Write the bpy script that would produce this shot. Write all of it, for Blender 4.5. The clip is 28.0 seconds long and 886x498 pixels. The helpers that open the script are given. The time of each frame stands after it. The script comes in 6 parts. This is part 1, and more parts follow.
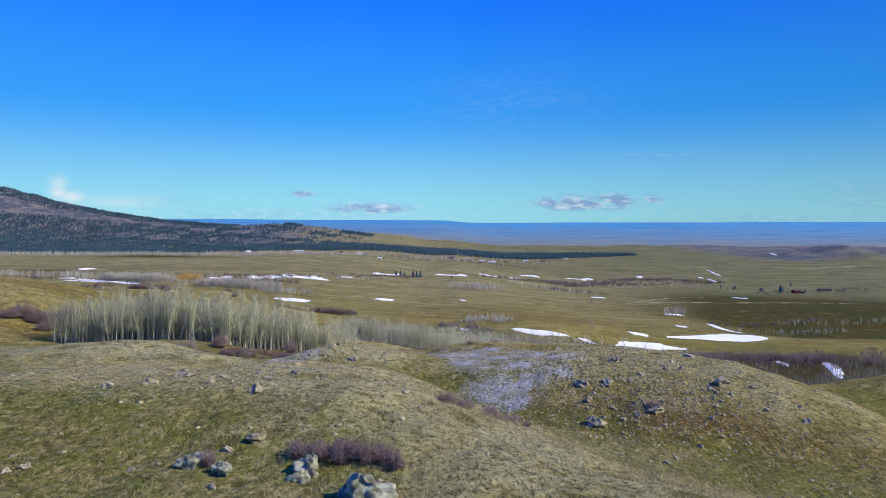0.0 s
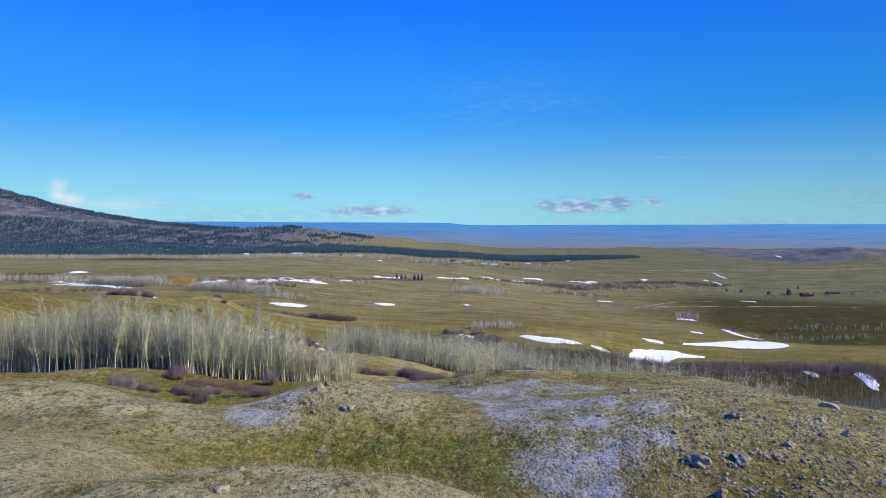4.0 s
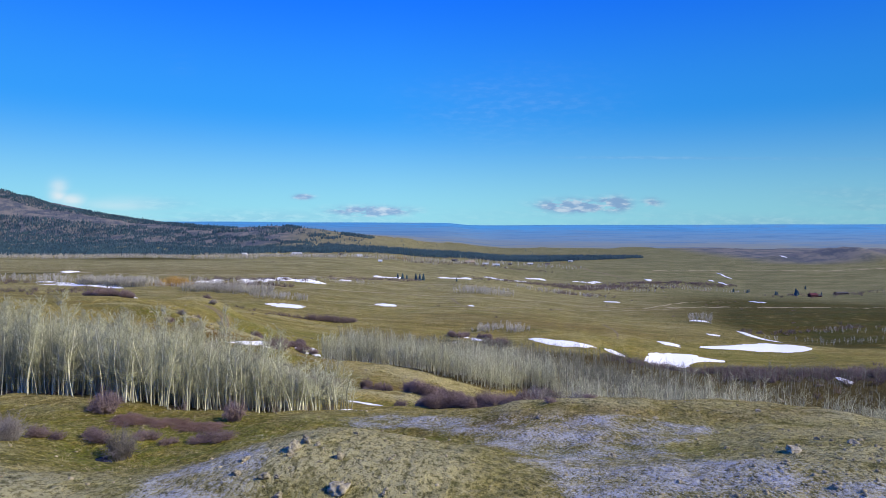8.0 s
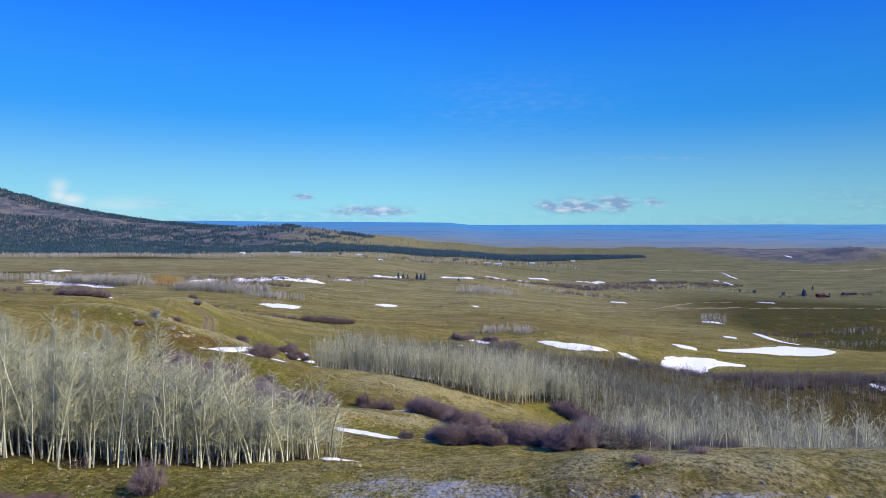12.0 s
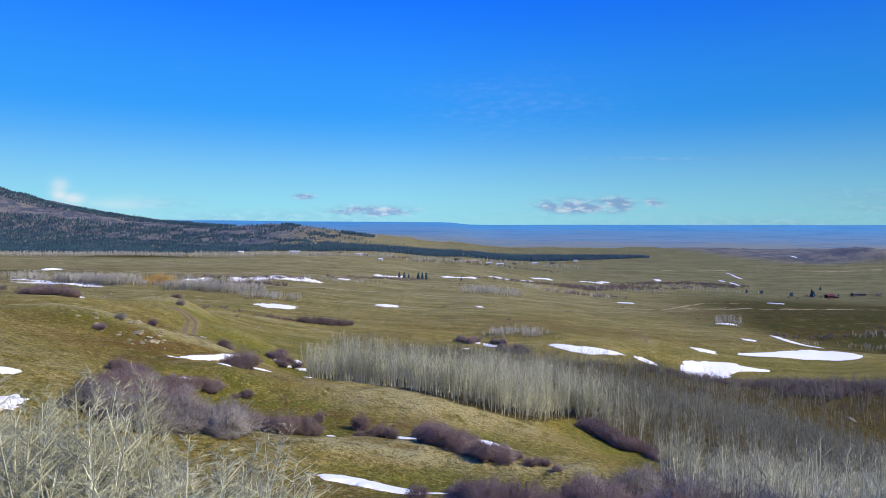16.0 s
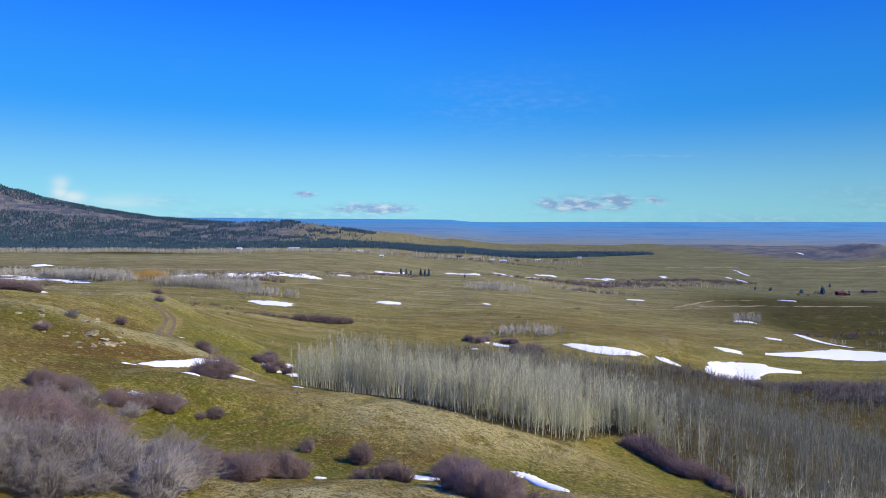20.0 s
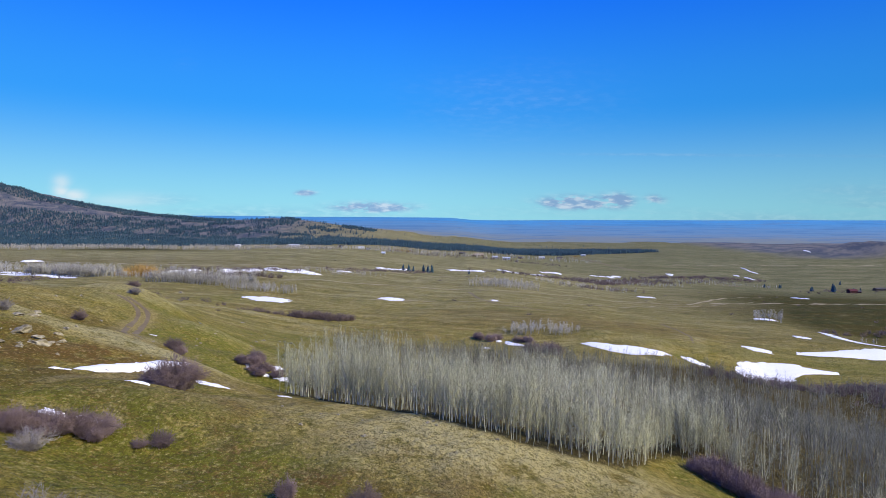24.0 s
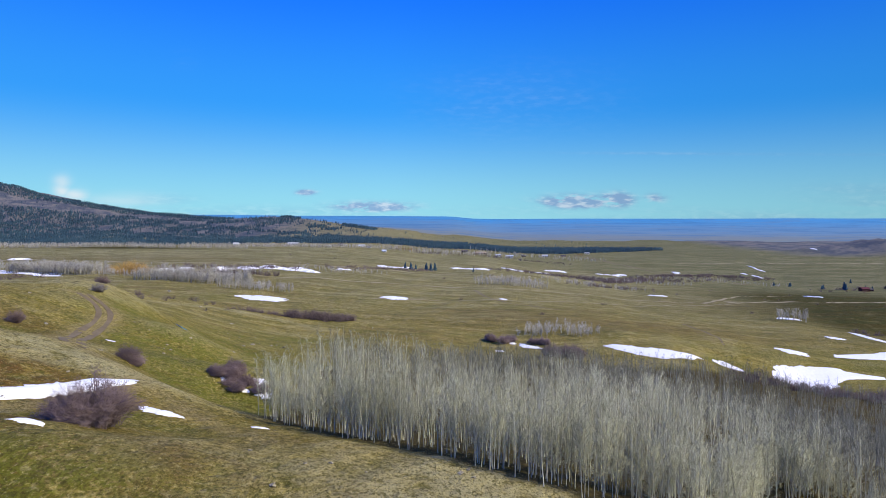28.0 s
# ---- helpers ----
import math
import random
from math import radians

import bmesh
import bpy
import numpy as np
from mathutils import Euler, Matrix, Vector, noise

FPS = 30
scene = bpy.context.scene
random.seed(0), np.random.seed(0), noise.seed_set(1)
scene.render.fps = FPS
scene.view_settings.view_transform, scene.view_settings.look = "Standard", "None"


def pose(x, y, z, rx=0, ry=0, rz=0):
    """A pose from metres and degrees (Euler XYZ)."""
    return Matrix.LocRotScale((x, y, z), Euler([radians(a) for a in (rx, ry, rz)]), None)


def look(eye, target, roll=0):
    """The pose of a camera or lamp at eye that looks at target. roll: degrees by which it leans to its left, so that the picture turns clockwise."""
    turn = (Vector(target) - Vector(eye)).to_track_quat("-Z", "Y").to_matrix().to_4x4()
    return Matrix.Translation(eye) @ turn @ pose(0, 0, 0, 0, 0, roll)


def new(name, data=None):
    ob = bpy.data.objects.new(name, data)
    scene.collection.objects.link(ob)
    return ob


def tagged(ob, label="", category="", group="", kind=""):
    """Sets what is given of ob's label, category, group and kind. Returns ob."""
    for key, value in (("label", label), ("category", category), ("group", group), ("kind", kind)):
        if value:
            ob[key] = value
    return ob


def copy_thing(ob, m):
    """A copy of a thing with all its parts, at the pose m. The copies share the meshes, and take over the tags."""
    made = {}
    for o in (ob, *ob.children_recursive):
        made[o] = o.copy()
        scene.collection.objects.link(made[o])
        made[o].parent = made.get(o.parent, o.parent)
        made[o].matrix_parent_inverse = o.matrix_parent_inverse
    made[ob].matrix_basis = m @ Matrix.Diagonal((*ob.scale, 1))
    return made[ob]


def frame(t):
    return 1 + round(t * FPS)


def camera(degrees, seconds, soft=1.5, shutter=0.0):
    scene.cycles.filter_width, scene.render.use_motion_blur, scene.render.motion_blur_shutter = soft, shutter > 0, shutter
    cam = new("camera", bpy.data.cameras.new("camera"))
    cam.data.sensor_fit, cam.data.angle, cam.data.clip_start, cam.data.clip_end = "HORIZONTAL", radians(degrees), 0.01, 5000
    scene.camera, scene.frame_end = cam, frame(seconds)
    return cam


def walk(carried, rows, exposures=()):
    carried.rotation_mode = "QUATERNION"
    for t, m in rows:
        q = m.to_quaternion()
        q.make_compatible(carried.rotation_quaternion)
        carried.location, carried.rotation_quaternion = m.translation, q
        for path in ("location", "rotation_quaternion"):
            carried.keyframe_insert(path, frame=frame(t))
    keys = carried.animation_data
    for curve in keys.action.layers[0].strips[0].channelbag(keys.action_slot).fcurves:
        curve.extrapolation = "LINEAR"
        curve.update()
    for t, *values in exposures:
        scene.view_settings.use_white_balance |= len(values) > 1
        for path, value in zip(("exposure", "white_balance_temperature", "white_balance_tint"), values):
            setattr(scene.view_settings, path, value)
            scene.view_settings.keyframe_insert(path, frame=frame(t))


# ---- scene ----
cam = camera(70.0, 28.0, soft=0.55)
METRES, EYE, TILT, LEAN, TURN = 150.0, 80.0, -2.5, -0.3, 0.0
ROWS = [
    (0, 0.00000, 0.00000, 0.00000, 0.000, 0.000, -0.000),
    (0.5, -0.00257, 0.01950, 0.00044, 0.000, 0.029, 0.020),
    (1, -0.00499, 0.03800, 0.00088, 0.007, 0.073, 0.010),
    (1.5, -0.00675, 0.05790, 0.00088, 0.007, 0.110, 0.040),
    (2, -0.00851, 0.07310, 0.00103, 0.015, 0.161, 0.040),
    (2.5, -0.01050, 0.08940, 0.00073, 0.015, 0.191, 0.050),
    (3, -0.01204, 0.10520, 0.00110, 0.015, 0.198, 0.040),
    (3.5, -0.01395, 0.12130, 0.00081, 0.007, 0.213, 0.040),
    (5.5, -0.02496, 0.19410, -0.00279, 0.000, 0.250, 0.030),
    (6, -0.02694, 0.21020, -0.00426, -0.000, 0.264, 0.030),
    (6.5, -0.02885, 0.22670, -0.00573, 0.000, 0.272, 0.040),
    (7, -0.03061, 0.24300, -0.00683, 0.000, 0.264, 0.030),
    (7.5, -0.03237, 0.25950, -0.00793, 0.007, 0.257, 0.020),
    (8, -0.03391, 0.27460, -0.00873, 0.007, 0.257, 0.020),
    (8.5, -0.03553, 0.29080, -0.00969, 0.015, 0.264, 0.010),
    (9, -0.03714, 0.30700, -0.01072, 0.015, 0.264, 0.010),
    (9.5, -0.03853, 0.32320, -0.01160, 0.015, 0.250, 0.010),
    (10, -0.04008, 0.33920, -0.01262, 0.015, 0.235, 0.000),
    (10.5, -0.04162, 0.35560, -0.01395, 0.015, 0.235, -0.000),
    (11, -0.04316, 0.37200, -0.01527, 0.022, 0.250, -0.020),
    (11.5, -0.04477, 0.38840, -0.01637, 0.022, 0.250, -0.030),
    (12, -0.04654, 0.40510, -0.01754, 0.022, 0.257, -0.040),
    (12.5, -0.04815, 0.42180, -0.01879, 0.029, 0.264, -0.050),
    (14.5, -0.05410, 0.48560, -0.02305, 0.051, 0.286, -0.100),
    (15, -0.05600, 0.50320, -0.02459, 0.051, 0.294, -0.110),
    (15.5, -0.05799, 0.52060, -0.02591, 0.051, 0.286, -0.140),
    (16, -0.05997, 0.53790, -0.02723, 0.059, 0.264, -0.150),
    (16.5, -0.06210, 0.55570, -0.02914, 0.066, 0.242, -0.150),
    (17, -0.06422, 0.57360, -0.03134, 0.073, 0.228, -0.140),
    (17.5, -0.06643, 0.59190, -0.03310, 0.081, 0.198, -0.150),
    (18, -0.06870, 0.61020, -0.03442, 0.088, 0.176, -0.150),
    (18.5, -0.07120, 0.62860, -0.03648, 0.103, 0.161, -0.150),
    (19, -0.07377, 0.64710, -0.03839, 0.117, 0.125, -0.150),
    (19.5, -0.07634, 0.66540, -0.04052, 0.117, 0.095, -0.130),
    (20, -0.07905, 0.68360, -0.04265, 0.117, 0.059, -0.120),
    (20.5, -0.08162, 0.70140, -0.04485, 0.132, 0.029, -0.110),
    (21, -0.08412, 0.71930, -0.04727, 0.132, 0.000, -0.110),
    (21.5, -0.08647, 0.73700, -0.05006, 0.147, -0.022, -0.100),
    (23.5, -0.09645, 0.80890, -0.06129, 0.183, -0.051, -0.140),
    (24, -0.09916, 0.82780, -0.06393, 0.191, -0.066, -0.140),
    (24.5, -0.10181, 0.84650, -0.06643, 0.198, -0.066, -0.120),
    (25, -0.10452, 0.86520, -0.06863, 0.206, -0.095, -0.110),
    (25.5, -0.10716, 0.88400, -0.07068, 0.213, -0.110, -0.110),
    (26, -0.10981, 0.90270, -0.07215, 0.213, -0.125, -0.100),
    (26.5, -0.11245, 0.92170, -0.07347, 0.220, -0.125, -0.090),
    (27, -0.11531, 0.94080, -0.07494, 0.228, -0.117, -0.080),
    (27.5, -0.11803, 0.95980, -0.07626, 0.228, -0.125, -0.060),
    (28, -0.12045, 0.97850, -0.07802, 0.228, -0.139, -0.050),
]
walk(cam, [(t, pose(0, 0, EYE, TILT, LEAN, TURN) @ pose(METRES * x, METRES * y, METRES * z, 90 + pitch, roll, yaw)) for t, x, y, z, yaw, pitch, roll in ROWS])
# ---- sky, sun, clouds ----
SUN_TURN, SUN_RISE = 108.0, 38.0  # degrees clockwise from the view's first heading, degrees above the horizon
sun = new("sun", bpy.data.lights.new("sun", "SUN"))
sun.data.energy, sun.data.angle, sun.data.color = 5.0, radians(0.55), (1.0, 0.905, 0.68)
to_sun = Vector((math.sin(radians(SUN_TURN)) * math.cos(radians(SUN_RISE)), math.cos(radians(SUN_TURN)) * math.cos(radians(SUN_RISE)), math.sin(radians(SUN_RISE))))
sun.matrix_world = look((300, 0, 400), Vector((300, 0, 400)) - to_sun)

world = bpy.data.worlds.new("sky")
scene.world = world
world.use_nodes = True


class Graph:
    """Short ways to make and join shader nodes."""

    def __init__(self, tree):
        self.tree = tree
        tree.nodes.clear()

    def node(self, kind, inputs=None):
        n = self.tree.nodes.new(kind)
        for key, value in (inputs or {}).items():
            if isinstance(value, bpy.types.NodeSocket):
                self.tree.links.new(value, n.inputs[key])
            else:
                n.inputs[key].default_value = value
        return n

    def math(self, op, a, b=0.0, clamp=False):
        n = self.node("ShaderNodeMath", {0: a, 1: b})
        n.operation, n.use_clamp = op, clamp
        return n.outputs[0]

    def mix(self, factor, a, b, blend="MIX"):
        n = self.node("ShaderNodeMix")
        n.data_type, n.blend_type = "RGBA", blend
        for key, value in ((0, factor), (6, a), (7, b)):
            if isinstance(value, bpy.types.NodeSocket):
                self.tree.links.new(value, n.inputs[key])
            else:
                n.inputs[key].default_value = value if key == 0 else (*value, 1)
        return n.outputs[2]

    def noise(self, where, scale, detail=4.0, rough=0.55):
        return self.node("ShaderNodeTexNoise", {"Vector": where, "Scale": scale, "Detail": detail, "Roughness": rough}).outputs[0]

    def ramp(self, value, low, high):
        n = self.node("ShaderNodeMapRange", {0: value, 1: low, 2: high})
        n.interpolation_type = "SMOOTHSTEP"
        return n.outputs[0]

    def spread(self, where, factors):
        n = self.node("ShaderNodeVectorMath", {0: where, 1: factors})
        n.operation = "MULTIPLY"
        return n.outputs[0]


g = Graph(world.node_tree)
air = g.node("ShaderNodeTexSky")
air.sky_type, air.sun_disc, air.sun_elevation, air.sun_rotation = "NISHITA", False, radians(SUN_RISE), radians(SUN_TURN)
air.altitude, air.air_density, air.dust_density, air.ozone_density = 1200, 1.0, 0.25, 3.0
sky = air.outputs[0]
way = g.node("ShaderNodeTexCoord").outputs["Generated"]
parts = g.node("ShaderNodeSeparateXYZ", {0: way})
ahead = g.math("MAXIMUM", parts.outputs[1], 0.05)
side, rise = g.math("DIVIDE", parts.outputs[0], ahead), g.math("DIVIDE", parts.outputs[2], ahead)
low, top = g.ramp(parts.outputs[2], 0.0, 0.18), g.ramp(parts.outputs[2], 0.13, 0.40)
clear = g.mix(top, g.mix(low, (3.5, 8.0, 9.5), (0.38, 3.9, 10.8)), (0.02, 1.68, 11.8))
tinted = g.mix(0.92, g.mix(1.0, sky, (0.45, 0.90, 1.30), "MULTIPLY"), clear)
flat = g.node("ShaderNodeCombineXYZ", {0: side, 1: g.math("MULTIPLY", rise, 3.2), 2: 0.0}).outputs[0]
puffs = g.ramp(g.noise(flat, 30.0, 5.0, 0.55), 0.30, 0.55)
veil = g.ramp(g.noise(g.spread(flat, (0.6, 1.0, 1.0)), 7.0, 3.0, 0.5), 0.15, 0.85)
wisps = g.ramp(g.noise(g.spread(flat, (0.35, 1.0, 1.0)), 9.0, 5.0, 0.6), 0.30, 0.80)


def cloud(cover, x, z, wide, tall, strength, grain):
    """Adds a bank of cloud at that slope to the side and upward."""
    u = g.math("POWER", g.math("DIVIDE", g.math("SUBTRACT", side, x), wide), 2.0)
    v = g.math("POWER", g.math("DIVIDE", g.math("SUBTRACT", rise, z), tall), 2.0)
    bell = g.math("EXPONENT", g.math("MULTIPLY", g.math("ADD", u, v), -1.0))
    return g.math("MAXIMUM", cover, g.math("MULTIPLY", g.math("MULTIPLY", bell, strength), grain))


cover = g.math("MULTIPLY", g.ramp(rise, 0.03, 0.004), g.math("MULTIPLY", wisps, 0.40))
cover = cloud(cover, 0.205, 0.030, 0.042, 0.0085, 3.0, puffs)
cover = cloud(cover, 0.268, 0.033, 0.024, 0.010, 2.0, puffs)
cover = cloud(cover, 0.33, 0.036, 0.016, 0.007, 0.8, puffs)
cover = cloud(cover, -0.115, 0.020, 0.055, 0.007, 1.7, puffs)
cover = cloud(cover, -0.221, 0.042, 0.013, 0.0035, 2.0, puffs)
cover = cloud(cover, -0.606, 0.046, 0.013, 0.014, 3.0, veil)
cover = cloud(cover, -0.588, 0.036, 0.020, 0.010, 2.4, veil)
cover = cloud(cover, -0.50, 0.030, 0.075, 0.010, 0.75, veil)
cover = cloud(cover, 0.11, 0.185, 0.13, 0.045, 0.17, veil)
cover = cloud(cover, 0.45, 0.106, 0.30, 0.0024, 0.22, veil)
cover = cloud(cover, 0.66, 0.030, 0.10, 0.030, 0.35, wisps)
cover = cloud(cover, -0.41, 0.245, 0.018, 0.012, 0.12, wisps)
shade = g.mix(g.ramp(g.noise(flat, 45.0, 3.0), 0.42, 0.68), (2.7, 4.3, 7.2), (6.6, 7.8, 9.4))
shade = g.mix(g.ramp(side, -0.40, -0.52), shade, (8.4, 9.2, 9.8))
colour = g.mix(g.math("MINIMUM", cover, 0.85), tinted, shade)
tone = g.math("SUBTRACT", 1.09, g.math("MULTIPLY", g.math("MAXIMUM", g.math("ADD", parts.outputs[0], 0.10), g.math("MULTIPLY", parts.outputs[0], -0.12)), 0.36))
back = g.node("ShaderNodeBackground", {0: g.mix(1.0, colour, g.node("ShaderNodeCombineColor", {0: tone, 1: tone, 2: tone}).outputs[0], "MULTIPLY"), 1: 0.085})
g.tree.links.new(back.outputs[0], g.node("ShaderNodeOutputWorld").inputs[0])
scene.view_settings.exposure = 0.0
# ---- materials ----


def material(name):
    m = bpy.data.materials.new(name)
    m.use_nodes = True
    graph = Graph(m.node_tree)
    bsdf = graph.node("ShaderNodeBsdfPrincipled")
    graph.tree.links.new(bsdf.outputs[0], graph.node("ShaderNodeOutputMaterial").inputs[0])
    return m, graph, bsdf


def finish(graph, bsdf, colour, rough, bump=None, depth=0.02, strength=0.5):
    graph.tree.links.new(colour, bsdf.inputs["Base Color"])
    bsdf.inputs["Roughness"].default_value = rough
    bsdf.inputs["Specular IOR Level"].default_value = 0.25
    if bump is not None:
        n = graph.node("ShaderNodeBump", {"Height": bump, "Distance": depth, "Strength": strength})
        graph.tree.links.new(n.outputs[0], bsdf.inputs["Normal"])


def mottled(name, dark, light, scale, rough=0.85, per="object", spread=0.35, fine=8.0, depth=0.01):
    """A natural surface of two colours: coarse patches, fine grain, and a shift from piece to piece."""
    m, q, bsdf = material(name)
    where = q.node("ShaderNodeNewGeometry").outputs["Position"] if per == "island" else q.node("ShaderNodeTexCoord").outputs["Object"]
    coarse, grain = q.noise(where, scale), q.noise(where, scale * fine, 5.0, 0.65)
    c = q.mix(q.ramp(coarse, 0.3, 0.7), dark, light)
    c = q.mix(q.math("MULTIPLY", q.ramp(grain, 0.35, 0.75), 0.5), c, tuple(v * 0.55 for v in dark))
    luck = q.node("ShaderNodeNewGeometry").outputs["Random Per Island"] if per == "island" else q.node("ShaderNodeObjectInfo").outputs["Random"]
    gain = q.node("ShaderNodeMapRange", {0: luck, 3: 1 - spread, 4: 1 + spread}).outputs[0]
    grey = q.node("ShaderNodeCombineColor", {0: gain, 1: gain, 2: gain}).outputs[0]
    finish(q, bsdf, q.mix(1.0, c, grey, "MULTIPLY"), rough, grain, depth)
    return m


def ground_material():
    m, q, bsdf = material("prairie_grass")
    where = q.node("ShaderNodeNewGeometry").outputs["Position"]

    def zone(name):
        n = q.node("ShaderNodeAttribute")
        n.attribute_name = name
        return n.outputs["Fac"]

    broad, mid, small = q.noise(where, 0.035, 5.0, 0.6), q.noise(where, 0.32, 5.0, 0.6), q.noise(where, 2.6, 5.0, 0.7)
    fine = q.noise(where, 11.0, 4.0, 0.7)
    streak = q.noise(q.spread(where, (0.012, 0.05, 0.05)), 1.0, 6.0, 0.68)
    matted = q.noise(q.spread(where, (1.0, 0.55, 1.0)), 5.5, 6.0, 0.75)
    blotch, clump = q.noise(where, 0.11, 7.0, 0.68), q.noise(where, 1.15, 8.0, 0.72)
    away = q.node("ShaderNodeSeparateXYZ", {0: where}).outputs[1]
    c = q.mix(q.ramp(blotch, 0.40, 0.58), (0.255, 0.200, 0.066), (0.185, 0.160, 0.037))
    c = q.mix(q.math("MULTIPLY", q.ramp(broad, 0.52, 0.62), 0.6), c, (0.162, 0.154, 0.040))
    c = q.mix(q.math("MULTIPLY", q.ramp(mid, 0.50, 0.64), 0.75), c, (0.330, 0.280, 0.145))
    c = q.mix(q.math("MULTIPLY", q.ramp(mid, 0.46, 0.34), 0.80), c, (0.098, 0.094, 0.026))
    c = q.mix(q.math("MULTIPLY", q.ramp(streak, 0.52, 0.64), 0.65), c, (0.150, 0.100, 0.040))
    c = q.mix(q.math("MULTIPLY", q.ramp(streak, 0.47, 0.36), 0.55), c, (0.265, 0.235, 0.125))
    c = q.mix(q.math("MULTIPLY", q.ramp(clump, 0.50, 0.40), 0.80), c, (0.085, 0.082, 0.024))
    c = q.mix(q.math("MULTIPLY", q.ramp(clump, 0.53, 0.63), 0.72), c, (0.370, 0.325, 0.185))
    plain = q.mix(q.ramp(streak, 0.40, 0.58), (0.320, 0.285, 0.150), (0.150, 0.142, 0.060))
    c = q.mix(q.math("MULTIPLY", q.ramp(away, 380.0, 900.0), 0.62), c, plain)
    lines, out = q.noise(q.spread(where, (0.035, 0.16, 0.05)), 1.0, 6.0, 0.7), q.ramp(away, 180.0, 320.0)
    c = q.mix(q.math("MULTIPLY", q.math("MULTIPLY", q.ramp(lines, 0.51, 0.60), 0.55), out), c, (0.098, 0.092, 0.034))
    c = q.mix(q.math("MULTIPLY", q.math("MULTIPLY", q.ramp(lines, 0.47, 0.39), 0.50), out), c, (0.345, 0.300, 0.160))
    c = q.mix(q.math("MULTIPLY", zone("rust"), q.ramp(q.math("ADD", mid, blotch), 0.78, 1.06)), c, (0.112, 0.064, 0.026))
    c = q.mix(q.math("MULTIPLY", zone("pale"), q.math("MULTIPLY", q.ramp(mid, 0.28, 0.52), q.ramp(clump, 0.26, 0.50))), c, (0.350, 0.322, 0.210))
    c = q.mix(q.math("MULTIPLY", zone("lush"), q.math("MULTIPLY", q.ramp(q.math("ADD", mid, small), 0.80, 1.08), 0.85)), c, (0.102, 0.116, 0.018))
    # grey-green far grass, with distance haze put into the colour
    c = q.mix(q.math("MULTIPLY", zone("hazed_grass"), 0.85), c, q.mix(q.ramp(streak, 0.40, 0.60), (0.135, 0.135, 0.072), (0.088, 0.094, 0.048)))
    # dark olive ground, with the far hill's shade put into the colour
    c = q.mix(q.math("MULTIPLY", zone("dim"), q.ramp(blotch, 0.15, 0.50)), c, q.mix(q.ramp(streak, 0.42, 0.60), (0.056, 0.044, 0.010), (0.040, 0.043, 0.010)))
    # leaf litter, its brown darkened further for the shade under the trees
    c = q.mix(q.math("MULTIPLY", zone("shaded_litter"), 0.92), c, (0.038, 0.030, 0.020))
    c = q.mix(q.math("MULTIPLY", zone("track"), q.ramp(small, 0.15, 0.50)), c, (0.260, 0.215, 0.130))
    tussock = q.noise(q.spread(where, (1.0, 0.7, 1.0)), 2.1, 4.0, 0.62)
    c = q.mix(q.math("MULTIPLY", q.ramp(tussock, 0.47, 0.38), 0.62), c, (0.070, 0.066, 0.020))
    c = q.mix(q.math("MULTIPLY", q.ramp(tussock, 0.56, 0.66), q.math("SUBTRACT", 0.40, q.math("MULTIPLY", zone("dim"), 0.38))), c, (0.390, 0.340, 0.195))
    c = q.mix(q.math("MULTIPLY", q.ramp(matted, 0.49, 0.40), 0.76), c, (0.056, 0.050, 0.017))
    c = q.mix(q.math("MULTIPLY", q.ramp(matted, 0.56, 0.70), q.math("SUBTRACT", 0.65, q.math("MULTIPLY", zone("dim"), 0.58))), c, (0.430, 0.385, 0.240))
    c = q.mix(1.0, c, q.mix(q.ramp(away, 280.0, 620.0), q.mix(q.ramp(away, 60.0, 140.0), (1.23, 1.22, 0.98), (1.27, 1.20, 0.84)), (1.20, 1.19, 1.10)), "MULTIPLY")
    # bare rock, its colour blued to imitate haze
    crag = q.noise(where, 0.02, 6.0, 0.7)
    c = q.mix(q.math("MULTIPLY", zone("hazed_rock"), 0.92), c, q.mix(q.ramp(crag, 0.40, 0.60), (0.066, 0.082, 0.112), (0.185, 0.170, 0.160)))
    speck = q.math("ADD", q.math("MULTIPLY", mid, 0.45), q.math("ADD", q.math("MULTIPLY", matted, 0.55), q.math("MULTIPLY", fine, 0.45)))
    dust = q.math("ADD", q.math("MULTIPLY", zone("frost"), 0.27), speck)
    c = q.mix(q.math("MULTIPLY", q.ramp(dust, 0.93, 1.13), 0.85), c, (0.46, 0.48, 0.535))
    height = q.math("ADD", q.math("MULTIPLY", small, 0.10), q.math("ADD", q.math("MULTIPLY", matted, 0.12), q.math("MULTIPLY", fine, 0.05)))
    height = q.math("ADD", height, q.math("ADD", q.math("MULTIPLY", mid, 1.05), q.math("MULTIPLY", blotch, 2.2)))
    height = q.math("ADD", height, q.math("ADD", q.math("MULTIPLY", broad, 3.0), q.math("MULTIPLY", clump, 0.42)))
    finish(q, bsdf, c, 0.95, height, 1.0, 0.9)
    bsdf.inputs["Specular IOR Level"].default_value = 0.05
    return m


def snow_material():
    m, q, bsdf = material("old_snow")
    where = q.node("ShaderNodeNewGeometry").outputs["Position"]
    lumps, grain = q.noise(where, 0.9, 5.0), q.noise(where, 7.0, 4.0)
    c = q.mix(q.ramp(lumps, 0.35, 0.75), (0.90, 0.90, 0.90), (0.83, 0.83, 0.83))
    c = q.mix(q.math("MULTIPLY", q.ramp(grain, 0.62, 0.80), 0.25), c, (0.50, 0.47, 0.42))
    finish(q, bsdf, c, 0.6, lumps, 0.10, 0.5)
    return m


